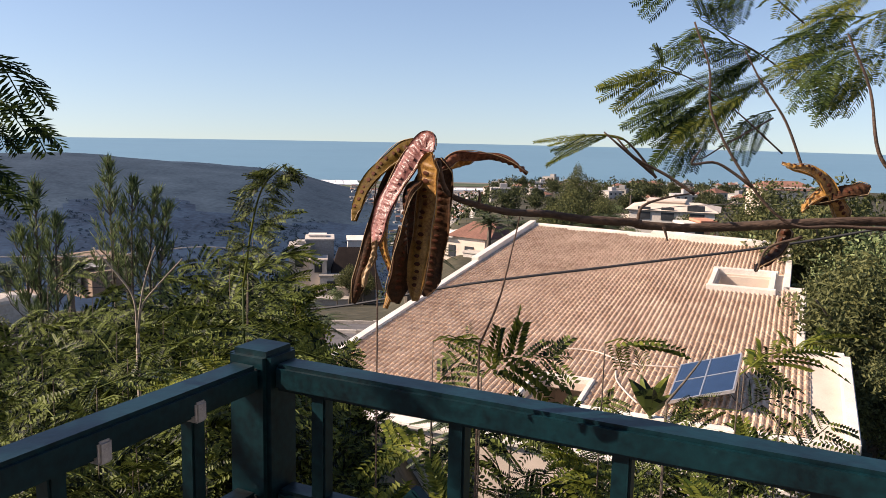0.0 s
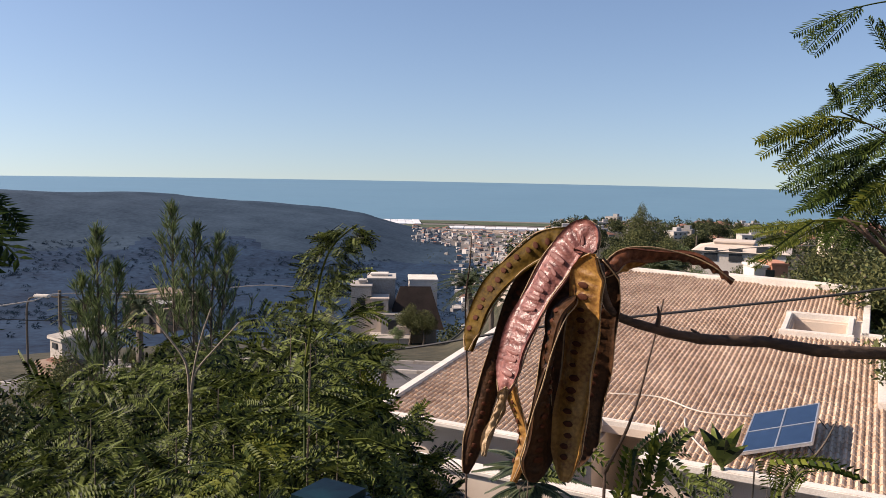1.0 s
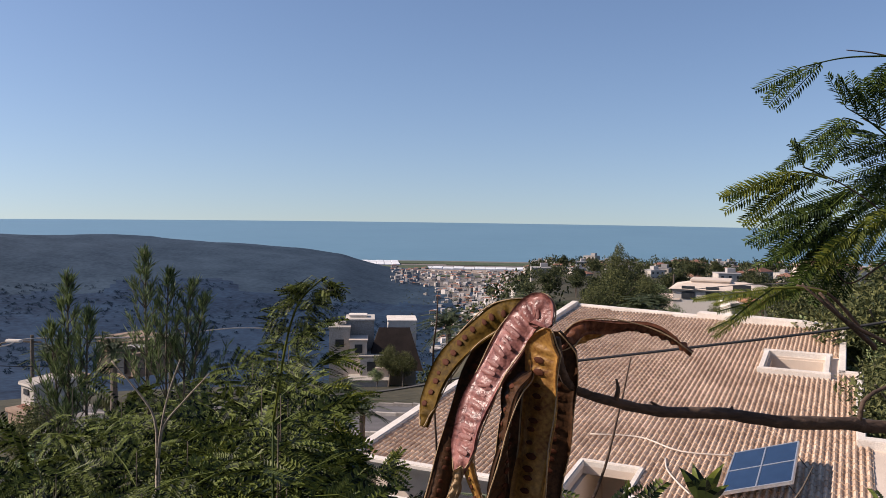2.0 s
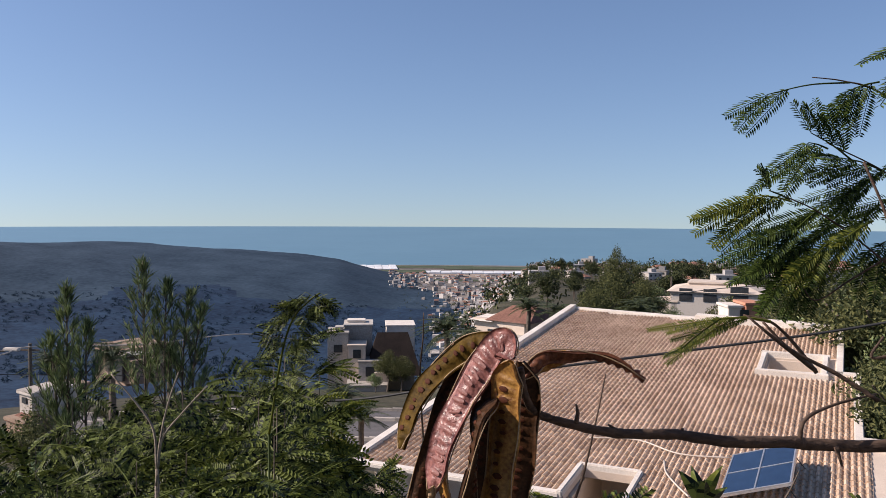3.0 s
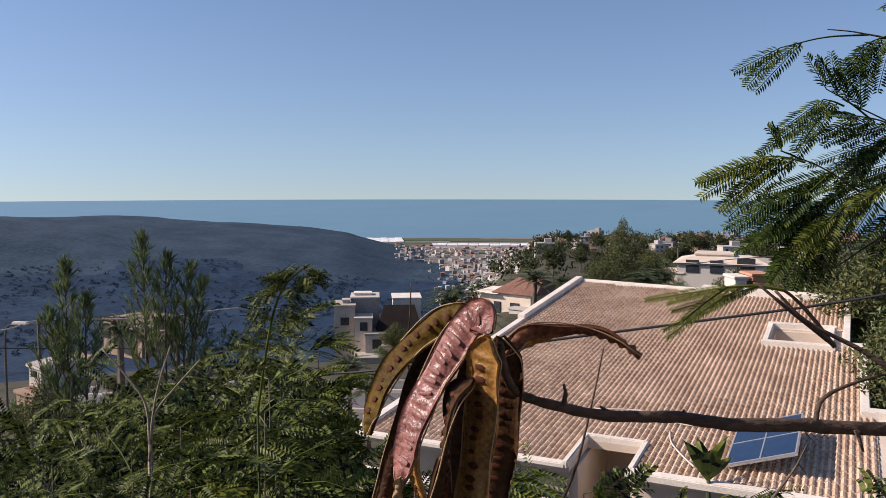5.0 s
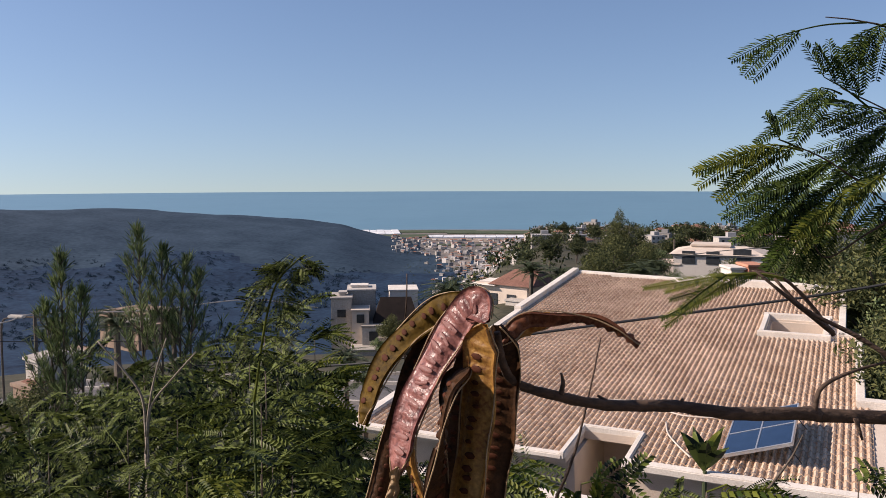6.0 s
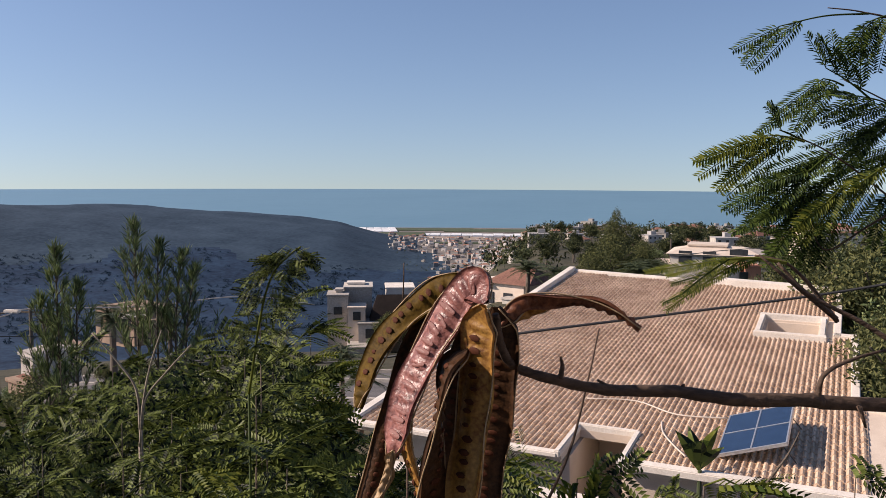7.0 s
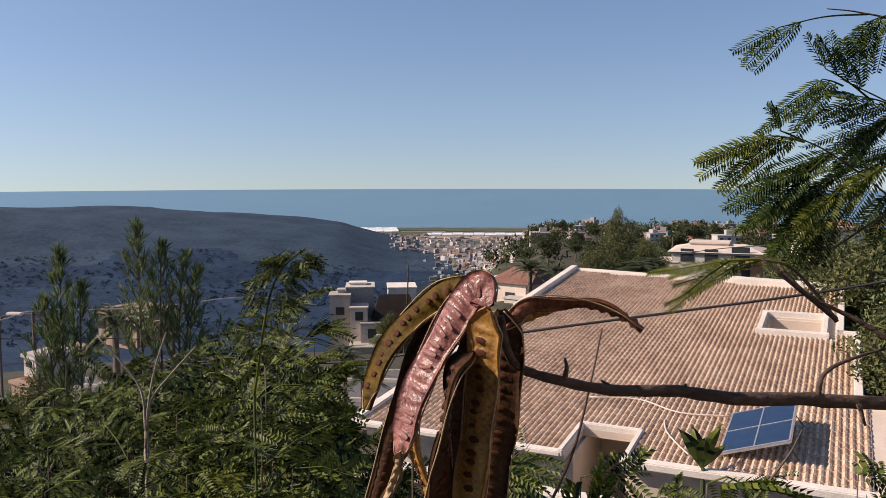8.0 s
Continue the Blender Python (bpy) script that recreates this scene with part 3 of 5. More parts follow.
stone_house = dwelling((-19.74, 86.31, -14.78), 13, "cream stepped stone house with dark shaded terraces", (
    ((2.18, 4, 8.49), (-3.21, 1.5, -5.15), STONE_WALL),
    ((0.73, 1.2, 0.42), (-3.09, 1.4, 3.33), STONE_WALL),
    ((3.03, 4, 7.76), (-1.09, 4.0, -3.94), STONE_WALL),
    ((1.82, 1.5, 0.36), (-1.33, 4.2, 3.76), COPING),
    ((1.82, 3, 6.06), (-1.21, 0.2, -3.94), RENDER_WALL),
    ((2.42, 3, 5.09), (0.18, -0.6, -4.55), STONE_WALL),
    ((1.33, 2.5, 3.94), (1.33, -1.4, -4.55), RENDER_WALL),
    ((4.12, 3, 3.94), (-0.06, -2.8, -5.46), STONE_WALL),
    ((3.15, 4, 7.39), (3.58, 6.0, -3.94), COPING)),
    (((6.0, 5.6), (2.6, 0.8, -0.9), 4.2, SHADED_ROOF),),
    (((0.9, 0.3, 0.8), (-3.2, -0.5, 1.4)), ((0.8, 0.3, 0.9), (-1.2, -1.3, 0.9)), ((1.0, 0.3, 1.0), (0.2, -2.05, -0.9)), ((0.7, 0.3, 0.8), (-1.2, -4.25, -3.0)), ((1.1, 0.3, 0.9), (1.0, -4.25, -3.1))))
dwelling((-4.99, 71.58, -10.20), -30, "house with a red tiled roof and a white awning", (((5.2, 5, 2.9), (0.2, 2.5, -0.6), RENDER_WALL), ((2.6, 2.6, 2.0), (2.6, 0.2, -0.8), STONE_WALL)),
         (((4.6, 5.6), (1.2, 2.5, 2.4), 1.1, FAR_ROOF), ((2.6, 4.6), (-1.6, 1.8, 2.3), 0.35, COPING)), (((0.7, 0.2, 1.0), (-0.6, 0.02, 0.6)), ((0.9, 0.2, 1.2), (1.2, 0.02, 0.4))))
dwelling((14.77, 80.75, -6.92), -14, "low white villa with a pale shallow roof", (((8.0, 7, 2.2), (0, 3.5, -1.4), STONE_WALL), ((3.6, 3, 0.8), (-0.8, 4, 0.8), RENDER_WALL), ((2.4, 4, 1.3), (-4.6, 2.0, -1.4), RENDER_WALL)),
         (((8.8, 7.6), (0, 3.5, 1.0), 0.6, RENDER_WALL),), (((1.2, 0.2, 1.2), (-2.6, 0.02, 0.1)), ((1.2, 0.2, 1.2), (-0.4, 0.02, 0.1)), ((1.6, 0.2, 1.6), (2.2, 0.02, 0.0))))
ORANGE_WALL = material("orange_render", (0.42, 0.19, 0.12), (0.58, 0.29, 0.19), 1.5, 0.9, 0.1, 20, spec=0.2)
dwelling((12.86, 58.23, -6.00), 10, "orange rendered building with a white side wall", (((1.1, 2, 2.6), (0.4, 1, -1.2), ORANGE_WALL), ((0.9, 2, 2.4), (-0.8, 1.2, -1.2), COPING)), (), (((0.6, 0.1, 1.5), (-0.25, 0.0, -0.4)),))
dwelling((31.63, 100.34, -6.60), 5, "yellow-ochre house among trees", (((6.5, 5, 3.4), (0, 2.5, -1.6), RENDER_WALL),), (((7.2, 5.8), (0, 2.5, 1.7), 0.9, FAR_ROOF),), (((1, 0.2, 1), (-1.5, 0.02, 0.2)),))
TAN_WALL = material("tan_render", (0.20, 0.14, 0.10), (0.34, 0.25, 0.185), 1.2, 0.9, 0.2, 12, spec=0.2)
dwelling((-32.57, 57.54, -10.69), -28, "tan flat-roofed house with a white awning", (((4.2, 4, 2.6), (-1.0, 2.5, -0.8), TAN_WALL), ((2.2, 2.0, 1.6), (1.6, 1.0, -0.4), TAN_WALL)),
         (((2.4, 2.4), (0.9, 0.6, 1.65), 0.25, COPING),), (((0.8, 0.2, 1.0), (-1.8, 0.02, 0.6)), ((1.2, 0.2, 1.3), (1.2, -0.22, -0.2))))
small_house = dwelling((-19.05, 27.45, -5.51), -30, "small pale house with a pinkish sloping lean-to roof", (((1.3, 2.4, 1.6), (0.0, 1.6, -1.0), STONE_WALL), ((1.6, 1.4, 0.4), (-1.0, 3.0, 0.1), TAN_WALL), ((1.9, 1.6, 0.6), (0.2, 0.6, -1.2), TAN_WALL)),
         (((1.7, 1.8), (0.1, 0.6, -0.6), 0.4, FAR_ROOF), ((1.5, 2.6), (0.0, 1.6, 0.78), 0.2, STONE_WALL)), (((0.45, 0.1, 0.28), (-0.05, 0.38, 0.2)),))
small_house.scale = (0.75, 0.75, 0.75)

# the lane between the houses
verts, faces = [], []
for i in range(25):
    x, y = -30 + 1.15 * i, 41.5 - 0.05 * i
    for k in range(11):
        yy = y + (k - 5) * 1.5
        verts.append((x, yy, height(x, yy) + 0.12))
for i in range(24):
    for k in range(10):
        a = i * 11 + k
        faces.append((a, a + 11, a + 12, a + 1))
tagged(data_object("road", pydata("road", verts, faces), ASPHALT), "pale grey lane between the houses", "road", kind="structure")
for row in (-4.6, 1.6, 6.4):
    for i in range(24):
        x = -29.4 + 1.15 * i
        y = 41.5 - 0.05 * i + row
        o = mesh_object("kerb", block((1.13, 0.2, 0.34), (0, 0, -0.16), 0.02), STONE_WALL)
        o.location = (x, y, height(x, y) + 0.12)
        tagged(o, "pale concrete kerb stone along the lane", "kerb", "kerb stones of the lane")


def cable(name, points, r, mat, label):
    s = Soup()
    s.tube(points, r, r, 6, 8)
    tagged(s.object(name, mat, smooth=True), label, "cable")


cable("overhead_cable", ((-7.77, 16.17, -2.17), (-3.85, 15.72, -1.95), (-0.78, 15.20, -1.24), (2.18, 15.16, -0.75), (4.82, 15.06, -0.29), (7.22, 14.44, 0.35)), 0.025, CABLE, "thick black overhead cable crossing before the tiled roof")
cable("overhead_cable", ((-27.11, 30.44, -5.08), (-23.86, 32.96, -4.68), (-23.66, 35.02, -4.63), (-20.49, 39.47, -5.13), (-17.61, 45.92, -5.50), (-15.74, 53.13, -7.08)), 0.03, HOSE, "pale overhead cable strung over the valley houses")
cable("overhead_cable", ((-27.11, 30.45, -4.99), (-23.85, 32.88, -5.49), (-19.34, 39.47, -6.81), (-13.43, 50.12, -10.13)), 0.02, CABLE, "thin dark overhead cable above the lower houses")
cable("overhead_cable", ((9.10, 67.95, -4.94), (12.73, 62.48, -3.78), (19.66, 53.43, -2.44)), 0.03, CABLE, "thin dark overhead cable before the white villa")


def utility_pole(at, tall, r, label):
    g = height(at[0], at[1])
    t = thing("utility_pole", (at[0], at[1], g), label, "pole")
    s = Soup()
    s.tube([(0, 0, -0.4), (0, 0, at[2] - g)], r, r * 0.75, 8)
    s.object("pole", BARK_FAR, t)
    part("cross_arm", block((0.9, 0.08, 0.08), (0, 0, at[2] - g - 0.35), 0.01), BARK_FAR, t)
    return t


utility_pole((13.58, 42.32, -3.81), 0, 0.12, "dark wooden utility pole beside the villa")
utility_pole((15.15, 113.22, -6.97), 0, 0.16, "grey utility pole behind the villa")
utility_pole((-23.71, 35.03, -4.47), 0, 0.1, "wooden utility pole carrying a pale cable")
lamp_at = Vector((-23.78, 33.99, -4.59))
lamp = thing("street_lamp", (lamp_at.x - 0.9, lamp_at.y, height(lamp_at.x - 0.9, lamp_at.y)), "grey street lamp with a white head", "street lamp")
s = Soup()
up = lamp_at.z - lamp.location.z
s.tube([(0, 0, -0.3), (0, 0, up * 0.7), (0.1, 0, up - 0.25), (0.5, 0, up - 0.05)], 0.06, 0.035, 7)
s.object("pole", BARK_FAR, lamp)
part("head", block((0.75, 0.26, 0.14), (0.8, 0, up - 0.06), 0.04), COPING, lamp, "white lamp head")

# a broad-leaved plant at the eave
ban = thing("banana_plant", (3.55, 20.12, -4.99), "small banana plant with upright broad green leaves", "plant")
ban.location.z = height(ban.location.x, ban.location.y)
up = -5.3 - ban.location.z
s = Soup()
s.tube([(0, 0, -0.1), (0, 0, up * 0.6), (0, 0, up)], 0.09, 0.05, 8)
s.object("stem", PALM_LEAF, ban)
for a, lean, L in ((0.2, 0.12, 1.25), (1.9, 0.3, 1.1), (3.4, 0.28, 1.2), (4.6, 0.2, 1.05), (5.6, 0.45, 0.9)):
    s = Soup()
    out = Vector((math.cos(a) * lean, math.sin(a) * lean, 1)).normalized()
    side = out.cross(Vector((0.2, -1, 0.1))).normalized()
    rib = [Vector((0, 0, up)) + out * L * q + Vector((math.cos(a), math.sin(a), -0.6)) * 0.25 * L * q * q for q in [k / 8 for k in range(9)]]
    for k in range(8):
        w0, w1 = (0.17 * math.sin(math.pi * min(1, 0.08 + j / 8.6)) for j in (k, k + 1))
        for sg in (-1, 1):
            lift = out.cross(side) * 0.05
            s.add((rib[k], rib[k + 1], rib[k + 1] + side * sg * w1 + lift, rib[k] + side * sg * w0 + lift), ((0, 1, 2, 3),))
    s.object("leaf", LEAF_YOUNG if a < 1 else LEAF_SHRUB, ban)

yard_palm = palm_kind(4.3, 24, 1.2, 9, "small palm with dark arching fronds below the eave")
plant(yard_palm, -2.6, 14.3)


# ---------- the tiled house ----------
AZ, PITCH = radians(18.0), radians(5.5)
ROOF0 = Vector((5.92, 21.844, -5.267))
ROOF = Matrix.Translation(ROOF0) @ Matrix(((math.cos(AZ), math.sin(AZ) * math.cos(PITCH), -math.sin(AZ) * math.sin(PITCH), 0),
                                          (-math.sin(AZ), math.cos(AZ) * math.cos(PITCH), -math.cos(AZ) * math.sin(PITCH), 0),
                                          (0, math.sin(PITCH), math.cos(PITCH), 0), (0, 0, 0, 1)))
villa = new("villa")
villa.matrix_basis = ROOF
tagged(villa, "villa with a low salmon clay tile roof and white copings", "house")

OUTLINE = ((-11.3, -2.2), (-5.2, -2.2), (-5.2, -0.5), (-3.7, -0.5), (-3.7, -2.2), (2.7, -2.2), (2.7, 3.6), (1.52, 3.6), (1.52, 10.75), (0.96, 10.75), (0.96, 17.75), (-11.3, 19.2))


def inside(u, v):
    hit = False
    for (a, b), (c, d) in zip(OUTLINE, OUTLINE[1:] + OUTLINE[:1]):
        if (b > v) != (d > v) and u < (c - a) * (v - b) / (d - b) + a:
            hit = not hit
    return hit and not (-1.78 < u < 0.86 and 10.1 < v < 13.05)


def slab(points, top, thick):
    bm = bmesh.new()
    f = bm.faces.new([bm.verts.new((u, v, top)) for u, v in points])
    made = bmesh.ops.extrude_face_region(bm, geom=[f])["geom"]
    bmesh.ops.translate(bm, vec=(0, 0, -thick), verts=[g for g in made if isinstance(g, bmesh.types.BMVert)])
    bmesh.ops.recalc_face_normals(bm, faces=bm.faces)
    return bm


# deck in four pieces round the light well
roof_deck = part("roof", slab(((-11.3, -2.2), (-5.2, -2.2), (-5.2, -0.5), (-3.7, -0.5), (-3.7, -2.2), (2.7, -2.2), (2.7, 3.6), (1.52, 3.6), (1.52, 10.4), (-11.3, 10.4)), -0.02, 0.22), RENDER_WALL, villa)
bm = slab(((-11.3, 10.4), (-1.5, 10.4), (-1.5, 12.8), (-11.3, 12.8)), -0.02, 0.22)
part("roof_strip", bm, RENDER_WALL, villa)
part("roof_strip", slab(((0.45, 10.4), (0.96, 10.4), (0.96, 12.8), (0.45, 12.8)), -0.02, 0.22), RENDER_WALL, villa)
part("roof_top", slab(((-11.3, 12.8), (0.96, 12.8), (0.96, 17.75), (-11.3, 19.2)), -0.02, 0.22), RENDER_WALL, villa)


def coping(a, b, width, rise, name="coping"):
    """A rounded coping along a roof edge from a to b in the roof's own plane."""
    A, B = Vector(a), Vector(b)
    d = B - A
    bm = block((d.length, width, rise), (0, 0, -0.06), 0.025)
    o = part(name, bm, COPING, villa)
    o.location = ((A.x + B.x) / 2, (A.y + B.y) / 2, 0)
    o.rotation_euler = (0, 0, math.atan2(d.y, d.x))
    return o


coping((-11.42, -2.3), (-11.42, 10.9), 0.3, 0.22)
coping((-11.48, 10.9), (-11.48, 19.35), 0.34, 0.34)
coping((-11.3, 19.3), (-5.2, 18.58), 0.34, 0.2)
coping((-5.2, 18.6), (1.0, 17.85), 0.45, 0.36)
coping((1.06, 17.9), (1.06, 10.7), 0.26, 0.2)
coping((0.9, 10.85), (1.7, 10.85), 0.3, 0.2)
coping((1.62, 10.7), (1.62, 3.75), 0.26, 0.2)
coping((1.5, 3.7), (2.8, 3.7), 0.34, 0.3)
coping((2.8, 3.6), (2.8, -2.3), 0.3, 0.3)
coping((-11.4, -2.3), (-5.25, -2.3), 0.24, 0.14)
coping((-3.7, -2.3), (2.8, -2.3), 0.3, 0.2)
coping((-5.25, -2.4), (-5.25, -0.45), 0.15, 0.2)
coping((-5.3, -0.42), (-3.6, -0.42), 0.15, 0.2)
coping((-3.62, -0.4), (-3.62, -2.4), 0.15, 0.2)
# frame and walls of the light well
coping((-1.78, 10.25), (0.72, 10.25), 0.22, 0.26, "well_frame")
coping((-1.78, 12.95), (0.72, 12.95), 0.2, 0.26, "well_frame")
coping((-1.64, 10.4), (-1.64, 12.85), 0.2, 0.25, "well_frame")
coping((0.56, 10.4), (0.56, 12.85), 0.2, 0.25, "well_frame")
bm = bmesh.new()
for size, at in (((2.0, 0.1, 1.6), (-0.52, 10.42, -1.7)), ((2.0, 0.1, 1.6), (-0.52, 12.78, -1.7)), ((0.1, 2.3, 1.6), (-1.5, 11.6, -1.7)), ((0.1, 2.3, 1.6), (0.45, 11.6, -1.7)), ((2.2, 2.6, 0.1), (-0.5, 11.6, -1.8))):
    block(size, at, bm=bm)
part("light_well", bm, RENDER_WALL, villa, "rendered light well sunk in the roof")
# walls under the roof, the recessed porch and the yard wall
for size, at in (((5.7, 0.25, 3.6), (-8.2, -1.6, -3.9)), ((0.25, 3.0, 3.6), (-5.25, -0.2, -3.9)), ((1.8, 0.25, 3.6), (-4.45, 1.3, -3.9)), ((0.25, 3.0, 3.6), (-3.62, -0.2, -3.9)), ((6.2, 0.25, 3.6), (-0.5, -1.8, -3.9)),
                 ((0.25, 20.0, 3.6), (-10.9, 8.4, -4.0)), ((0.25, 5.5, 3.6), (2.45, 0.9, -4.0)), ((0.25, 7.0, 3.8), (1.3, 7.2, -4.4)), ((0.25, 7.0, 4.0), (0.75, 14.2, -5.0))):
    part("wall", block(size, at), RENDER_WALL, villa)
for k in range(3):
    part("window", block((1.5, 0.06, 1.1), (-2.3 + 2.0 * k, -1.94, -2.2), 0.01), WINDOW_DARK, villa)

yard = part("yard_wall", block((12.5, 0.25, 3.4), (-4.6, -3.7, -3.9), 0.02), RENDER_WALL, villa)
part("yard_coping", block((12.6, 0.45, 0.14), (-4.6, -3.7, -0.48), 0.03), COPING, villa)


# ---------- solar collector ----------
def collector():
    t = new("solar_collector")
    low, high = 0.12, 0.68
    tilt = math.atan2(high - low, 1.6)
    t.matrix_basis = ROOF @ Matrix.Translation((-1.5, 0.1, low)) @ Matrix.Rotation(-tilt, 4, "Y")
    tagged(t, "blue glazed solar water collector on a tilted frame on the tiles", "solar panel")
    W, D = 1.72, 2.75
    part("tray", block((W, D, 0.07), (W / 2, 0, -0.04), 0.008), ALU, t)
    for i in range(2):
        for j in range(2):
            part("pane", block((W / 2 - 0.06, D / 2 - 0.06, 0.01), (W * (0.25 + 0.5 * i), D * (-0.25 + 0.5 * j), 0.032)), GLASS_BLUE, t)
    for x in (0.02, W / 2, W - 0.02):
        part("frame_bar", block((0.04, D, 0.03), (x, 0, 0.025), 0.004), ALU, t)
    for y in (-D / 2 + 0.02, 0, D / 2 - 0.02):
        part("frame_bar", block((W, 0.04, 0.026), (W / 2, y, 0.027), 0.004), ALU, t)
    for y in (-D / 2 + 0.25, D / 2 - 0.25):
        s = Soup()
        s.tube([(W - 0.2, y, -0.03), (W - 0.2 + 0.2, y, -0.6)], 0.014, 0.014, 6)
        s.object("leg", CABLE, t)
    return t


collector()
s = Soup()
M = ROOF
s.tube([M @ Vector(p) for p in ((-5.6, 1.6, 0.09), (-4.2, 1.9, 0.08), (-2.9, 1.2, 0.1), (-1.5, 1.35, 0.12))], 0.025, 0.025, 6)
tagged(s.object("hose", HOSE, smooth=True), "pale water pipe running over the tiles", "pipe")
s = Soup()
s.tube([M @ Vector(p) for p in ((-3.2, 0.6, 0.08), (-3.0, -0.2, 0.1), (-2.6, -0.9, 0.09), (-2.2, -1.5, 0.1))], 0.025, 0.025, 6)
tagged(s.object("hose", HOSE, smooth=True), "short pale pipe dropping over the tiles to the eave", "pipe")


# ---------- the railing of the balcony ----------
TURN = math.atan2(-0.36, 0.932)
FLOOR = 0.37
railing = thing("railing", (-0.128, 0.955, FLOOR), "teal-painted steel balcony railing with a corner post", "railing")
RT = Matrix.Rotation(TURN, 4, "Z")


def rail_part(name, size, at, bevel, mat=METAL_PAINT, label=""):
    o = part(name, block(size, (0, 0, 0), bevel), mat, railing, label)
    p = RT @ Vector((at[0], at[1], 0))
    o.location = (p.x, p.y, at[2])
    o.rotation_euler = (0, 0, TURN)
    return o


rail_part("post", (0.053, 0.053, 1.045), (0, 0, 0), 0.006)
rail_part("top_rail", (1.9, 0.034, 0.028), (0.026 + 0.95, 0.0, 1.004), 0.004)
rail_part("top_rail", (0.034, 1.6, 0.028), (0.0, -0.026 - 0.8, 1.004), 0.004)
rail_part("bottom_rail", (1.9, 0.03, 0.026), (0.026 + 0.95, 0.0, 0.87), 0.004)
rail_part("bottom_rail", (0.03, 1.6, 0.026), (0.0, -0.026 - 0.8, 0.87), 0.004)
for k in range(11):
    rail_part("baluster", (0.017, 0.017, 0.94), (0.075 + 0.155 * k, 0, 0.065), 0.002)
for k in range(9):
    rail_part("baluster", (0.017, 0.017, 0.94), (0, -0.105 - 0.155 * k, 0.065), 0.002)
for k in range(2):
    rail_part("clamp", (0.040, 0.014, 0.02), (0, -0.113 - 0.11 * k, 1.0), 0.002, CLAMP, "grey metal clamp")
o = part("brace", block((0.02, 0.016, 0.5), (0, 0, 0), 0.002), METAL_PAINT, railing)
p = RT @ Vector((0.56, 0.0, 0))
o.location, o.rotation_euler = (p.x, p.y, 0.6), (0, radians(-50), TURN)
bm = block((4.2, 3.2, 0.12), (0, 0, 0), 0.01)
ob = mesh_object("floor", bm, DECK)
p = Vector((-0.128, 0.955, 0)) + (RT @ Vector((2.02, -1.55, 0)))
ob.location, ob.rotation_euler = (p.x, p.y, FLOOR - 0.06), (0, 0, TURN)
tagged(ob, "worn balcony floor behind the railing", "balcony floor", kind="structure")
# unseen walls, added to cut the sky light on railing and pods
for size, at in (((10.0, 0.3, 6.5), (1.5, -3.1, -1.6)), ((0.3, 3.4, 6.5), (4.6, -1.25, -1.6))):
    ob = mesh_object("wall_back", block(size, at, 0.01), STONE_WALL)
    tagged(ob, "unseen house wall added behind the balcony to block sky light", "wall", kind="structure")


# ---------- the leadtree by the balcony ----------
TREE_FOOT = Vector((0.95, 1.25, -2.3))
leadtree = thing("leadtree", TREE_FOOT, "slender leadtree with feathery leaves and dry brown seed pods", "tree")
prng = random.Random(21)


def local(p):
    return Vector(p) - TREE_FOOT


def stem(points, r0, r1, name="stem", parent=None, foot=None, mat=None):
    s = Soup()
    o = TREE_FOOT if foot is None else foot
    s.tube([Vector(p) - o for p in points], r0, r1, 8, 6, 0.22, prng)
    return s.object(name, mat or BARK, parent or leadtree, smooth=True)


stem((TREE_FOOT, (0.9, 1.2, -0.5), (0.86, 1.18, 1.0), (0.8, 1.15, 2.2)), 0.035, 0.016, "trunk")
stem(((0.069, 0.800, 1.618), (0.071, 0.804, 1.604), (0.076, 0.809, 1.592), (0.091, 0.815, 1.584), (0.125, 0.824, 1.576), (0.161, 0.834, 1.574), (0.191, 0.838, 1.570), (0.235, 0.854, 1.567), (0.278, 0.870, 1.562), (0.62, 0.93, 1.55), (0.87, 1.18, 1.30)), 0.0018, 0.0046, "branch")
stem(((0.84, 1.17, 1.5), (0.66, 1.0, 1.60), (0.45, 0.87, 1.575)), 0.004, 0.002, "branch")
stem(((0.488, 0.879, 1.564), (0.414, 0.873, 1.567), (0.370, 0.869, 1.568), (0.335, 0.871, 1.600), (0.300, 0.877, 1.658), (0.295, 0.882, 1.701), (0.281, 0.887, 1.740)), 0.0017, 0.0008)
stem(((0.286, 0.865, 1.592), (0.261, 0.866, 1.608), (0.234, 0.865, 1.622), (0.217, 0.866, 1.639)), 0.0015, 0.0008)
stem(((0.406, 0.960, 1.612), (0.388, 0.965, 1.657), (0.365, 0.969, 1.692), (0.347, 0.972, 1.724)), 0.0015, 0.0008)
stem(((0.504, 0.967, 1.598), (0.478, 0.969, 1.630), (0.468, 0.977, 1.689), (0.445, 0.983, 1.742)), 0.0022, 0.001)
stem(((0.335, 0.871, 1.600), (0.305, 0.871, 1.619), (0.283, 0.869, 1.618), (0.290, 0.871, 1.631)), 0.0015, 0.0007)
stem(((0.380, 0.869, 1.557), (0.351, 0.865, 1.547), (0.342, 0.861, 1.527)), 0.0015, 0.0008)
stem(((0.101, 0.817, 1.583), (0.102, 0.817, 1.589), (0.101, 0.818, 1.594)), 0.0016, 0.0006)
stem(((0.128, 0.825, 1.576), (0.120, 0.824, 1.581)), 0.0016, 0.0006)
stem(((0.164, 0.835, 1.575), (0.165, 0.835, 1.578)), 0.0016, 0.0006)
stem(((0.191, 0.838, 1.570), (0.194, 0.838, 1.567)), 0.0016, 0.0006)
stem(((0.237, 0.854, 1.567), (0.241, 0.856, 1.581), (0.263, 0.870, 1.588), (0.292, 0.885, 1.592)), 0.0016, 0.0006)
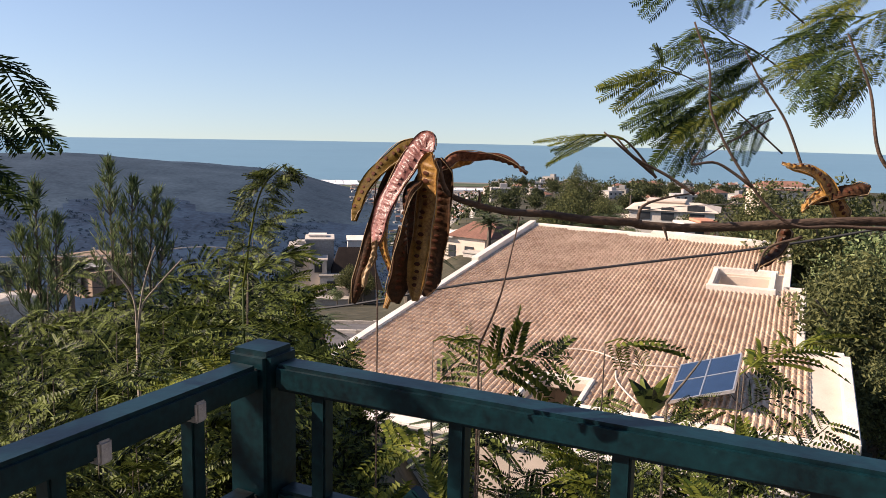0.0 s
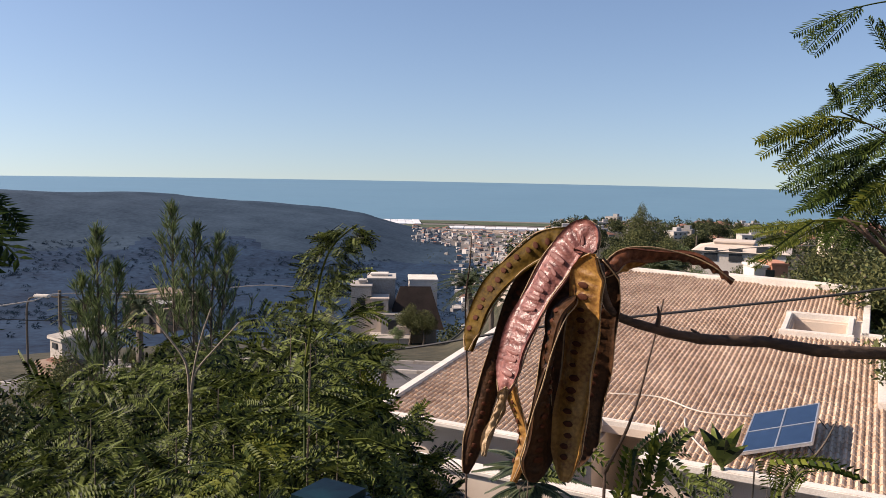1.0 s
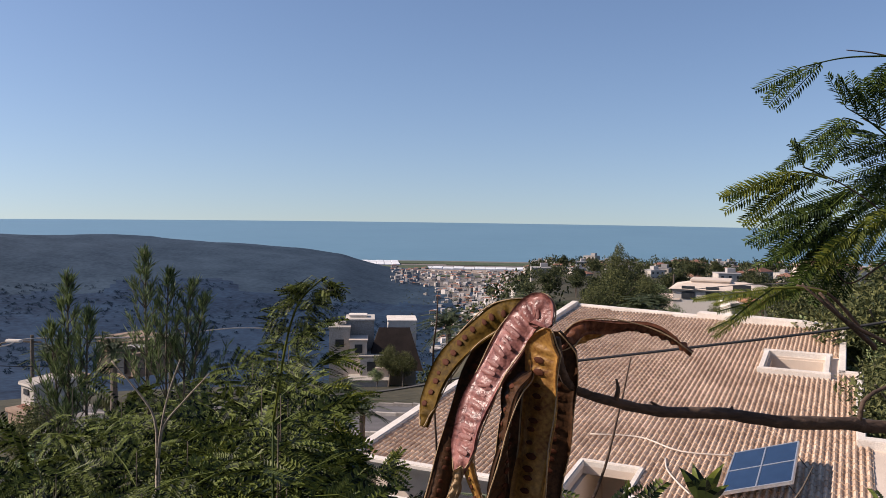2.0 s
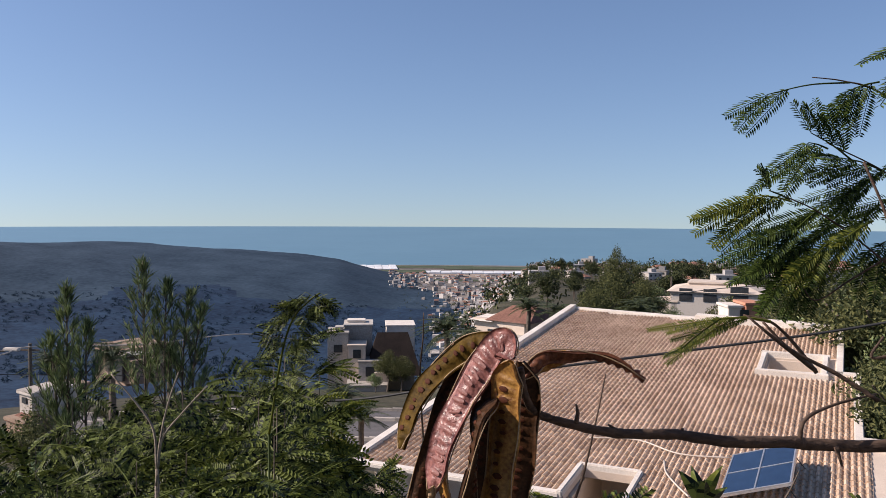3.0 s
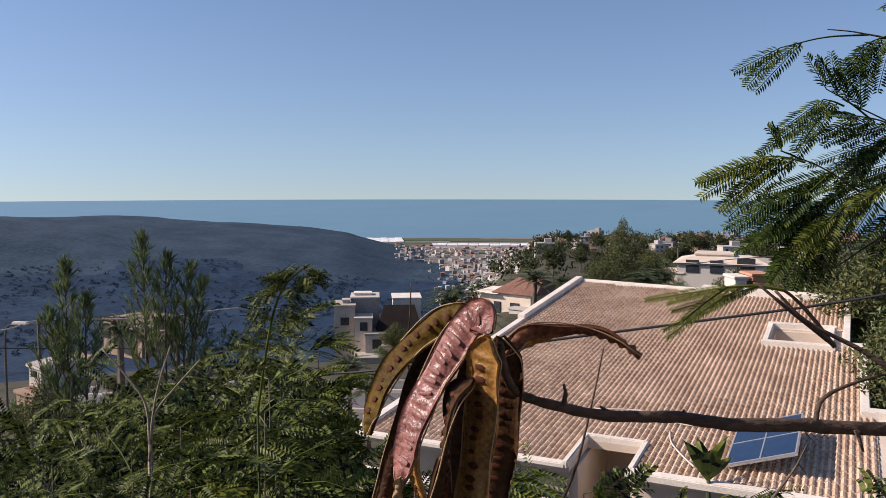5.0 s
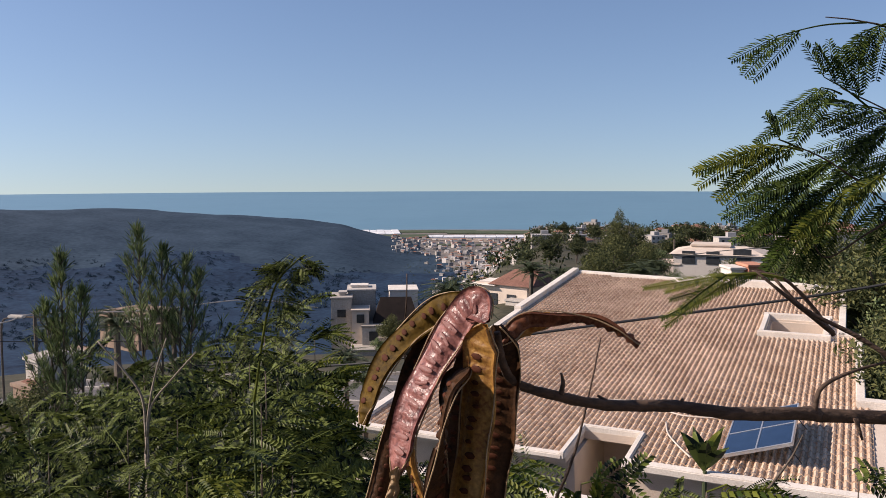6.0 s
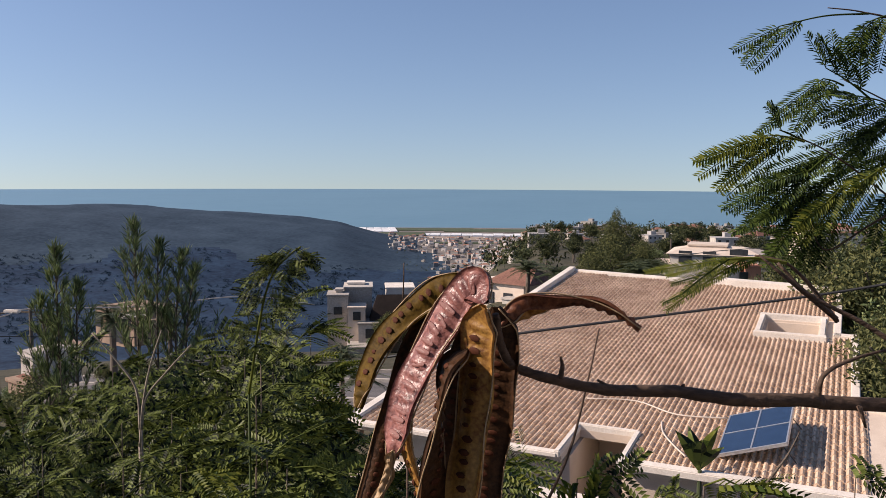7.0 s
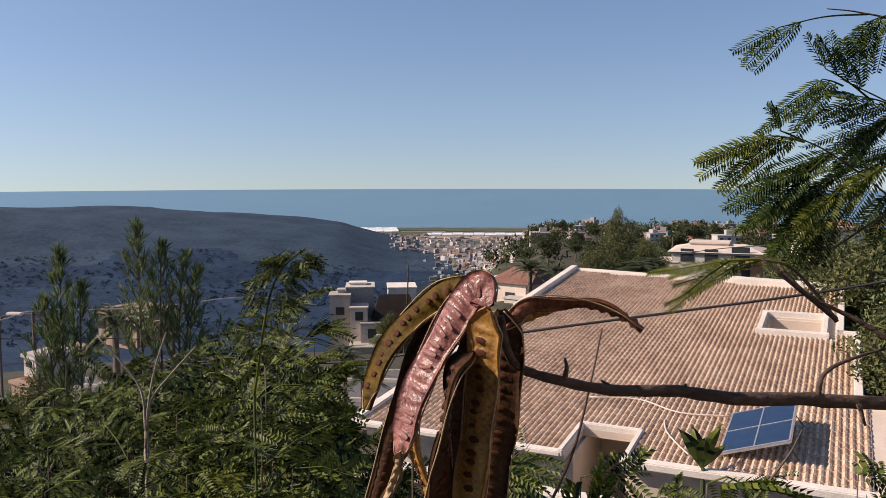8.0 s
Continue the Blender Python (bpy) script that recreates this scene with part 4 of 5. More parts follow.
stem(((0.261, 0.862, 1.563), (0.265, 0.862, 1.551)), 0.0016, 0.0006)
stem(((0.253, 0.881, 1.607), (0.222, 0.858, 1.630), (0.205, 0.857, 1.644)), 0.0016, 0.0006)


def pinna(s, base, way, normal, length, rng, droop, fine=1.0):
    """One feather of leaflet pairs."""
    n = max(8, int(length / (0.0031 * fine)))
    p = base.copy()
    d = way.normalized()
    step = length / n
    line = [p.copy()]
    for i in range(n):
        d = (d + Vector((0, 0, -droop / n))).normalized()
        q = p + d * step
        side = d.cross(normal).normalized()
        k = (i + 1) / n
        size = 0.0092 * fine * (0.55 + 0.9 * math.sin(math.pi * min(0.98, 0.12 + 0.8 * k))) * rng.uniform(0.85, 1.1)
        for sg in (-1, 1):
            if rng.random() < 0.03:
                continue
            s.leaf(q, side * sg + d * 0.62 + normal * rng.uniform(-0.12, 0.25), normal, size, 0.0027 * fine)
        p = q
        line.append(p.copy())
    s.add(*tube_arrays(line[::3] + [line[-1]], 0.0005, 3))


def compound_leaf(s, base, tip, pinna_length, pairs, rng, sag, sweep=None, first=0.22, fine=1.0):
    base, tip = Vector(base), Vector(tip)
    d = tip - base
    mid = base + d * 0.5 + Vector((0, 0, d.length * sag * 0.4))
    line = smooth_line([base, mid, tip], 6)
    s.add(*tube_arrays(line, lambda t: 0.0012 - 0.0006 * t, 5))
    way = d.normalized()
    up = Vector((rng.uniform(-0.25, 0.25), rng.uniform(-0.7, -0.1), 1)).normalized()
    side = way.cross(up).normalized()
    up = side.cross(way)
    for i in range(pairs):
        t = first + (1 - first) * i / max(1, pairs - 1)
        k = min(len(line) - 2, int(t * (len(line) - 1)))
        p = line[k].lerp(line[k + 1], t * (len(line) - 1) - k)
        fwd = (line[k + 1] - line[k]).normalized()
        for sg in (-1, 1):
            spread = rng.uniform(0.35, 0.6) * (1.2 - 0.5 * t)
            w = fwd + side * sg * spread + Vector((0, 0, rng.uniform(-0.25, 0.05)))
            nrm = (up + side * sg * 0.25 + Vector((rng.gauss(0, 0.12), rng.gauss(0, 0.12), 0))).normalized()
            droop = rng.uniform(0.25, 0.7)
            if sweep:
                turn = sweep.cross(Vector((0.1, -0.9, 0.3))).normalized()
                w = sweep + turn * sg * rng.uniform(0.05, 0.28) + Vector((rng.gauss(0, 0.05), rng.gauss(0, 0.2), rng.gauss(0, 0.05)))
                nrm = Vector((rng.gauss(0, 0.3), -0.75 + rng.gauss(0, 0.2), 0.75)).normalized()
                droop = rng.uniform(-0.05, 0.25)
            pinna(s, p, w, nrm, pinna_length * rng.uniform(0.8, 1.1) * (0.8 + 0.25 * math.sin(3 * t)), rng, droop, fine)


def leaf(base, tip, pinna_length, pairs, mat, sag):
    s = Soup()
    compound_leaf(s, local(base), local(tip), pinna_length, pairs, prng, sag)
    s.object("leaf", mat, leadtree)


def spray(base, tip, pinna_length, pairs, mat, sweep, first=0.22, fine=1.0):
    """A leaf whose feathers all sweep the same way."""
    s = Soup()
    compound_leaf(s, local(base), local(tip), pinna_length, pairs, prng, 0.1, Vector(sweep).normalized(), first, fine)
    s.object("leaf", mat, leadtree)


def pod(points, width, mat, seed_mat, twist, label):
    """A flat dry pod: a lens-shaped strap with swellings over its seeds, a raised rim and round seeds showing."""
    line = smooth_line([local(p) for p in points], 14)
    n = len(line)
    verts, faces = [], []
    length = sum((b - a).length for a, b in zip(line, line[1:]))
    count = max(6, int(length / 0.0058))
    cols = 9
    rim = ([], [])
    seats = []
    run = 0.0
    for i, p in enumerate(line):
        a, b = line[max(i - 1, 0)], line[min(i + 1, n - 1)]
        way = (b - a).normalized()
        run += (p - line[i - 1]).length if i else 0
        t = run / length
        side = way.cross(Vector((-0.4, -0.92, 0.12))).normalized()
        side = Matrix.Rotation(twist * (0.4 + 1.2 * t), 3, way) @ side
        nrm = side.cross(way)
        if nrm.y > 0:
            nrm = -nrm
        w = width * min(1, (t + 0.012) * 9) ** 0.7 * min(1, (1.012 - t) * 7) ** 0.6 * (1 + 0.05 * math.sin(t * 19 + twist * 7))
        swell = 0.0016 * (0.5 + 0.5 * math.cos(2 * math.pi * count * t)) if 0.08 < t < 0.95 else 0
        for face in (1, -1):
            for c in range(cols):
                u = c / (cols - 1) * 2 - 1
                h = 0.0004 + (0.0008 + swell) * max(0, 1 - (u / 0.75) ** 2) + 0.0005 * (abs(u) > 0.9)
                verts.append(p + side * (u * w * 0.5) + nrm * (h * face + 0.0022 * u * u * math.sin(t * 9 + twist * 5)))
        rim[0].append(p + side * w * 0.5)
        rim[1].append(p - side * w * 0.5)
        seats.append((t, p, way, side, nrm, w))
    row = cols * 2
    for i in range(n - 1):
        for f in (0, cols):
            for c in range(cols - 1):
                a = i * row + f + c
                q = (a, a + 1, a + 1 + row, a + row)
                faces.append(q if f else q[::-1])
        for c in (0, cols - 1):
            a, b = i * row + c, i * row + cols + c
            q = (a, b, b + row, a + row)
            faces.append(q if c else q[::-1])
    body = data_object("pod", pydata("pod", verts, faces), mat, leadtree, label, True)
    for edge in rim:
        s = Soup()
        s.add(*tube_arrays(edge, 0.0004, 5))
        s.object("rim", POD_EDGE, body, smooth=True)
    if width < 0.01:
        return
    bm = bmesh.new()
    bmesh.ops.create_icosphere(bm, subdivisions=1, radius=1)
    me = bpy.data.meshes.new("seed")
    bm.to_mesh(me)
    bm.free()
    me.materials.append(seed_mat)
    for q in me.polygons:
        q.use_smooth = True
    wide = 0.34 if seed_mat is SEED_PINK else 0.19
    for k in range(1, count):
        t = k / count
        if not 0.1 < t < 0.93:
            continue
        s = min(seats, key=lambda e: abs(e[0] - t))
        o = new("seed", me)
        o.parent = body
        sw = prng.uniform(0.65, 1.1)
        tip = prng.uniform(-0.45, 0.45) if wide > 0.3 else 0.0
        along, across = s[2] + s[3] * tip, s[3] - s[2] * tip
        m = Matrix((across * s[5] * wide * sw, along * 0.0019 * sw, s[4] * 0.0007)).transposed().to_4x4()
        o.matrix_basis = Matrix.Translation(s[1] + s[4] * (0.0019 if wide > 0.3 else 0.0025) + s[3] * s[5] * prng.uniform(-0.06, 0.06)) @ m


pod(((0.066, 0.785, 1.626), (0.059, 0.791, 1.633), (0.049, 0.793, 1.623), (0.037, 0.791, 1.603), (0.028, 0.787, 1.580), (0.020, 0.779, 1.550)), 0.0185, POD_PINK, SEED_PINK, 0.25, "pinkish-brown glossy split pod")
pod(((0.063, 0.810, 1.625), (0.050, 0.814, 1.629), (0.033, 0.816, 1.624), (0.014, 0.814, 1.605), (0.001, 0.808, 1.579), (-0.002, 0.803, 1.567)), 0.015, POD_OLIVE, SEED, 0.3, "olive pod with dark seeds")
pod(((0.061, 0.814, 1.620), (0.042, 0.818, 1.619), (0.025, 0.817, 1.596), (0.016, 0.815, 1.566), (0.007, 0.810, 1.533), (-0.001, 0.802, 1.497)), 0.0125, POD_BROWN, SEED, -0.5, "dark brown pod")
pod(((0.065, 0.780, 1.625), (0.063, 0.785, 1.614), (0.061, 0.787, 1.592), (0.058, 0.785, 1.562), (0.056, 0.781, 1.532), (0.054, 0.775, 1.507)), 0.019, POD_ORANGE, SEED, 0.15, "orange-brown pod with a dark lower half")
pod(((0.068, 0.805, 1.620), (0.070, 0.810, 1.602), (0.069, 0.811, 1.575), (0.065, 0.810, 1.545), (0.061, 0.806, 1.516), (0.059, 0.801, 1.506)), 0.02, POD_BROWN, SEED, -0.35, "dark brown pod")
pod(((0.056, 0.790, 1.602), (0.049, 0.784, 1.594), (0.045, 0.780, 1.578), (0.043, 0.779, 1.555), (0.040, 0.778, 1.530), (0.038, 0.777, 1.505)), 0.021, POD_BROWN, SEED, 1.35, "dark brown pod hanging edge-on")
pod(((0.062, 0.819, 1.617), (0.052, 0.822, 1.596), (0.046, 0.823, 1.571), (0.042, 0.822, 1.543), (0.037, 0.817, 1.513), (0.035, 0.812, 1.496)), 0.013, POD_BROWN, SEED, -0.2, "dark brown pod")
pod(((0.060, 0.812, 1.619), (0.038, 0.814, 1.609), (0.026, 0.814, 1.578), (0.023, 0.813, 1.548), (0.030, 0.810, 1.519), (0.025, 0.803, 1.494)), 0.01, POD_ORANGE, SEED, 0.5, "orange-brown pod")
pod(((0.071, 0.805, 1.611), (0.081, 0.813, 1.621), (0.094, 0.819, 1.623), (0.113, 0.824, 1.621), (0.129, 0.824, 1.616), (0.141, 0.822, 1.609)), 0.0085, POD_RUST, SEED, 0.9, "curled rust-brown empty pod")
pod(((0.023, 0.775, 1.555), (0.019, 0.781, 1.542), (0.015, 0.783, 1.531), (0.011, 0.779, 1.516)), 0.0045, POD_EDGE, SEED, 0.2, "thin pale tail of a pod")
pod(((0.070, 0.810, 1.609), (0.076, 0.818, 1.614), (0.083, 0.824, 1.617), (0.090, 0.825, 1.618), (0.096, 0.823, 1.623)), 0.0085, POD_ORANGE, SEED, 0.6, "short broken orange pod")
pod(((0.427, 0.895, 1.570), (0.411, 0.897, 1.593), (0.396, 0.895, 1.590), (0.386, 0.893, 1.577)), 0.014, POD_ORANGE, SEED, 0.8, "curled rust-brown dry pod")
pod(((0.446, 0.901, 1.601), (0.426, 0.899, 1.595), (0.406, 0.896, 1.589), (0.391, 0.894, 1.584)), 0.014, POD_BROWN, SEED, 0.8, "curled rust-brown dry pod")
pod(((0.427, 0.894, 1.566), (0.400, 0.899, 1.610), (0.375, 0.897, 1.617), (0.367, 0.897, 1.619)), 0.014, POD_ORANGE, SEED, 0.8, "curled rust-brown dry pod")
pod(((0.372, 0.889, 1.564), (0.368, 0.886, 1.544), (0.353, 0.883, 1.532), (0.346, 0.881, 1.524)), 0.014, POD_BROWN, SEED, 0.8, "curled rust-brown dry pod")
leaf((0.738, 1.435, 1.839), (0.657, 1.391, 1.795), 0.058, 5, LEAF, 0.25)
leaf((0.720, 1.358, 1.796), (0.649, 1.320, 1.788), 0.063, 4, LEAF, 0.25)
leaf((0.700, 1.219, 1.761), (0.617, 1.176, 1.724), 0.078, 6, LEAF, 0.25)
leaf((0.728, 1.479, 1.897), (0.644, 1.439, 1.884), 0.057, 6, LEAF, 0.25)
leaf((0.621, 1.286, 1.748), (0.548, 1.246, 1.727), 0.078, 5, LEAF_YOUNG, 0.25)
leaf((0.456, 1.158, 1.868), (0.411, 1.120, 1.847), 0.079, 5, LEAF, 0.25)
leaf((0.566, 1.178, 1.851), (0.488, 1.138, 1.838), 0.079, 5, LEAF, 0.25)
leaf((0.612, 1.389, 1.811), (0.534, 1.348, 1.787), 0.071, 6, LEAF, 0.25)
leaf((0.547, 1.230, 1.750), (0.489, 1.189, 1.713), 0.068, 6, LEAF, 0.25)
leaf((0.674, 1.410, 1.826), (0.606, 1.369, 1.795), 0.073, 4, LEAF_YOUNG, 0.25)
leaf((0.541, 1.290, 1.841), (0.469, 1.251, 1.828), 0.064, 4, LEAF_YOUNG, 0.25)
leaf((0.662, 1.355, 1.891), (0.581, 1.315, 1.878), 0.063, 6, LEAF, 0.25)
leaf((0.666, 1.393, 1.906), (0.571, 1.349, 1.874), 0.061, 4, LEAF, 0.25)
leaf((0.602, 1.471, 1.790), (0.526, 1.433, 1.782), 0.058, 6, LEAF, 0.25)
spray((0.596, 1.357, 1.777), (0.535, 1.349, 1.756), 0.102, 4, LEAF_YOUNG, (-0.829, -0.151, -0.512))
spray((0.629, 1.353, 1.731), (0.575, 1.346, 1.714), 0.086, 4, LEAF, (-0.673, -0.166, -0.707))
spray((0.646, 1.424, 1.856), (0.590, 1.415, 1.831), 0.098, 4, LEAF_YOUNG, (-0.776, -0.160, -0.610))
spray((0.430, 1.373, 1.861), (0.331, 1.347, 1.845), 0.068, 2, LEAF, (-0.733, -0.165, -0.648), 0.75, 1)
spray((0.464, 1.378, 1.862), (0.421, 1.360, 1.848), 0.065, 4, LEAF, (-0.483, -0.149, -0.847))
spray((0.397, 1.341, 1.781), (0.372, 1.327, 1.787), 0.088, 3, LEAF, (-0.733, -0.165, -0.648), 0.3, 1)
spray((0.424, 1.343, 1.768), (0.375, 1.329, 1.798), 0.044, 4, LEAF, (-0.311, 0.044, 0.915), 0.2, 1)
spray((0.465, 1.368, 1.758), (0.416, 1.352, 1.771), 0.068, 3, LEAF, (-0.936, -0.160, -0.300), 0.2, 1)
spray((0.339, 1.266, 1.719), (0.300, 1.251, 1.725), 0.086, 4, LEAF_YOUNG, (-0.865, -0.164, -0.450), 0.3, 1)
spray((0.342, 1.287, 1.721), (0.317, 1.274, 1.731), 0.039, 1, LEAF, (-0.429, 0.023, 0.875), 0.9, 1)
spray((0.389, 1.323, 1.714), (0.357, 1.306, 1.691), 0.105, 5, LEAF, (-0.844, -0.166, -0.499), 0.15, 1)
spray((0.396, 1.332, 1.691), (0.361, 1.314, 1.660), 0.106, 5, LEAF, (-0.804, -0.166, -0.559), 0.15, 1)
spray((0.474, 1.370, 1.761), (0.435, 1.351, 1.732), 0.087, 5, LEAF, (-0.844, -0.166, -0.499), 0.15, 1)
spray((0.489, 1.389, 1.729), (0.446, 1.370, 1.696), 0.085, 4, LEAF, (-0.865, -0.162, -0.420), 0.15, 1)
spray((0.441, 1.319, 1.698), (0.409, 1.302, 1.681), 0.083, 3, LEAF_YOUNG, (-0.703, -0.163, -0.678), 0.2, 1)
spray((0.395, 1.310, 1.677), (0.372, 1.295, 1.658), 0.063, 3, LEAF_YOUNG, (-0.733, -0.165, -0.648), 0.2, 1)
spray((0.403, 1.348, 1.639), (0.367, 1.332, 1.632), 0.057, 3, LEAF, (-0.483, -0.149, -0.847), 0.2, 1)
spray((0.500, 1.386, 1.679), (0.455, 1.368, 1.664), 0.071, 3, LEAF, (-0.483, -0.149, -0.847), 0.2, 1)
spray((0.224, 0.877, 1.638), (0.191, 0.862, 1.641), 0.052, 3, LEAF_YOUNG, (-0.916, -0.163, -0.360), 0.45, 0.34)
stem(((0.513, 1.382, 1.617), (0.435, 1.336, 1.673), (0.374, 1.310, 1.711), (0.317, 1.274, 1.731)), 0.0014, 0.0006)
stem(((0.535, 1.403, 1.804), (0.464, 1.377, 1.850), (0.421, 1.372, 1.863), (0.385, 1.367, 1.867)), 0.0014, 0.0006)
stem(((0.536, 1.395, 1.716), (0.465, 1.368, 1.758), (0.397, 1.341, 1.787)), 0.0014, 0.0006)
stem(((0.491, 1.363, 1.667), (0.423, 1.330, 1.631), (0.379, 1.311, 1.608), (0.364, 1.322, 1.631)), 0.0014, 0.0006)
stem(((0.256, 0.888, 1.604), (0.240, 0.883, 1.624), (0.224, 0.877, 1.638), (0.207, 0.875, 1.642)), 0.0014, 0.0006)


# a second leadtree: outer leaves reach in beside the railing, the crown is unseen
SECOND = Vector((-1.35, 0.85, -2.2))
second = thing("leadtree", SECOND, "leadtree beside the railing, its unseen crown added for shade", "tree")
stem((SECOND, (-1.32, 0.85, -0.5), (-1.28, 0.86, 1.0), (-1.2, 0.9, 2.1)), 0.03, 0.008, "trunk", second, SECOND)
stem(((-1.25, 0.87, 1.3), (-0.9, 0.8, 1.75), (-0.5, 0.7, 1.78)), 0.007, 0.002, "branch", second, SECOND)
stem(((-1.25, 0.87, 1.1), (-1.0, 1.0, 1.6), (-0.7, 1.15, 1.7)), 0.006, 0.002, "branch", second, SECOND)


def second_leaf(base, tip, pinna_length, pairs, mat, sag):
    s = Soup()
    compound_leaf(s, Vector(base) - SECOND, Vector(tip) - SECOND, pinna_length, pairs, prng, sag)
    s.object("leaf", mat, second)


# dense leaves out of view, added to keep sun off the railing
for k in range(150):
    a = Vector((prng.uniform(-1.5, -0.85), prng.uniform(0.2, 1.3), prng.uniform(1.45, 2.22)))
    b = a + Vector((prng.uniform(-0.12, 0.14), prng.uniform(-0.12, 0.12), prng.uniform(-0.04, 0.06)))
    second_leaf(a, b, 0.11, 5, LEAF, 0.3)
second_leaf((-0.200, 0.612, 1.682), (-0.166, 0.613, 1.669), 0.032, 3, LEAF, 0.3)
second_leaf((-0.233, 0.656, 1.659), (-0.191, 0.658, 1.643), 0.032, 3, LEAF, 0.3)
second_leaf((-0.272, 0.694, 1.596), (-0.244, 0.697, 1.596), 0.032, 3, LEAF, 0.3)
second_leaf((-0.243, 0.651, 1.629), (-0.216, 0.651, 1.615), 0.032, 3, LEAF, 0.3)
second_leaf((-0.430, 0.944, 1.640), (-0.394, 0.948, 1.627), 0.03, 3, LEAF, 0.3)


# ---------- shrubs below the balcony ----------
def shrub(top, spread, depth, mat, stems=6):
    """A leafy leadtree shrub: bare stems from the slope, feathery leaves towards the tips."""
    top = Vector(top)
    rg = random.Random(int(top.x * 977 + top.y * 3571 + top.z * 91))
    g = height(top.x, top.y)
    foot = Vector((top.x, top.y, g))
    young = mat is LEAF_YOUNG
    t = thing("shrub", foot, "sparse yellow-green feathery shrub on the slope" if young else "dense dark green feathery shrub on the slope", "shrub", "shrubs below the balcony")
    tall = top.z - g
    tips = []
    for i in range(stems):
        a = i * 2.4 + rg.random()
        out = spread * (0.15 if i == 0 else rg.uniform(0.4, 1.0))
        h = tall * (1 if i == 0 else rg.uniform(0.8, 0.97))
        e = Vector((math.cos(a) * out, math.sin(a) * out * 0.8, h))
        s = Soup()
        line = s.tube([(0, 0, -0.1), (e.x * 0.3, e.y * 0.3, h * 0.45), (e.x * 0.75, e.y * 0.75, h * 0.8), e], 0.004 if depth < 2 else 0.008, 0.001, 5, 6, 0.1, rg)
        s.object("stem", BARK_FAR, t, smooth=True)
        tips.append(line)
    s = Soup()
    big = 1.0 if depth < 2.3 else (1.35 if depth < 4 else 2.0)
    reach = min(1.0, (1.25 if depth < 4 else 2.2) / tall)
    for line in tips:
        count = (22 if stems > 3 else 7)
        for k in range(count):
            u = 1 - reach * (k / count) ** 0.9
            p = line[min(len(line) - 1, int(u * (len(line) - 1)))]
            a = k * 2.4 + rg.random() * 0.8
            L = rg.uniform(0.07, 0.14) * big * (1 if stems > 3 else 0.6) * (0.55 if spread < 0.12 else 1)
            d = Vector((math.cos(a), math.sin(a), rg.uniform(-0.35, 0.8)))
            shrub_leaf(s, p, d.normalized() * L, rg, big)
    s.object("foliage", mat, t)


def shrub_leaf(s, base, d, rg, big):
    way = d.normalized()
    up = Vector((rg.gauss(0, 0.5), rg.gauss(-0.2, 0.5), 0.9)).normalized()
    side = way.cross(up).normalized()
    s.add(*tube_arrays([base, base + d * 0.5 + Vector((0, 0, 0.01)), base + d], 0.0013 * big, 3))
    pairs = 5
    for i in range(pairs):
        t = 0.25 + 0.75 * i / (pairs - 1)
        p = base + d * t
        for sg in (-1, 1):
            w = (way * rg.uniform(0.5, 0.9) + side * sg * rg.uniform(0.6, 1.0) + Vector((0, 0, rg.uniform(-0.35, 0.15)))).normalized()
            ln = rg.uniform(0.05, 0.085) * big
            m = 9
            nrm = (up + Vector((rg.gauss(0, 0.5), rg.gauss(0, 0.5), 0))).normalized()
            sd = w.cross(nrm).normalized()
            for j in range(m):
                q = p + w * ln * (j + 0.6) / m + Vector((0, 0, -0.2 * ln * (j / m) ** 2))
                for s2 in (-1, 1):
                    s.leaf(q, sd * s2 + w * 0.7, nrm, 0.0155 * big, 0.0072 * big)


shrub((-0.524, 2.665, 0.862), 0.11, 2.4, LEAF_SHRUB)
shrub((-0.475, 2.279, 0.993), 0.11, 2.0, LEAF_SHRUB)
shrub((-0.496, 2.859, 0.723), 0.11, 2.6, LEAF_YOUNG)
shrub((-0.581, 3.053, 0.763), 0.09, 2.8, LEAF_SHRUB)
shrub((-0.455, 2.961, 0.668), 0.1, 2.7, LEAF_SHRUB)
shrub((-0.343, 1.899, 1.073), 0.11, 1.6, LEAF_SHRUB)
shrub((-0.667, 2.676, 1.188), 0.1, 2.4, LEAF_SHRUB)
shrub((-0.670, 2.879, 1.190), 0.07, 2.6, LEAF_YOUNG)
shrub((-1.697, 3.122, 1.000), 0.2, 3.0, LEAF_SHRUB)
shrub((-1.478, 3.553, 0.943), 0.25, 3.4, LEAF_SHRUB)
shrub((-1.213, 3.395, 1.020), 0.22, 3.2, LEAF_SHRUB)
shrub((-1.836, 3.696, 0.838), 0.25, 3.6, LEAF_SHRUB)
shrub((-2.188, 4.641, 0.633), 0.4, 4.6, LEAF_SHRUB)
shrub((-1.578, 2.728, 0.950), 0.2, 2.6, LEAF_SHRUB)
shrub((-0.898, 2.846, 1.181), 0.14, 2.6, LEAF_SHRUB)
shrub((-0.585, 2.195, 1.343), 0.13, 1.9, LEAF_SHRUB)
shrub((-0.619, 2.391, 1.321), 0.07, 2.1, LEAF_SHRUB)
shrub((-0.629, 2.183, 1.279), 0.18, 1.9, LEAF_SHRUB)
shrub((-0.476, 1.903, 1.311), 0.1, 1.6, LEAF_SHRUB)
shrub((-0.418, 1.709, 1.311), 0.13, 1.4, LEAF_SHRUB)
shrub((-0.423, 1.796, 1.172), 0.08, 1.5, LEAF_SHRUB)
shrub((-0.868, 2.640, 1.106), 0.2, 2.4, LEAF_SHRUB)
shrub((-1.142, 2.997, 0.999), 0.2, 2.8, LEAF_SHRUB)
shrub((-0.841, 2.238, 1.108), 0.2, 2.0, LEAF_SHRUB)
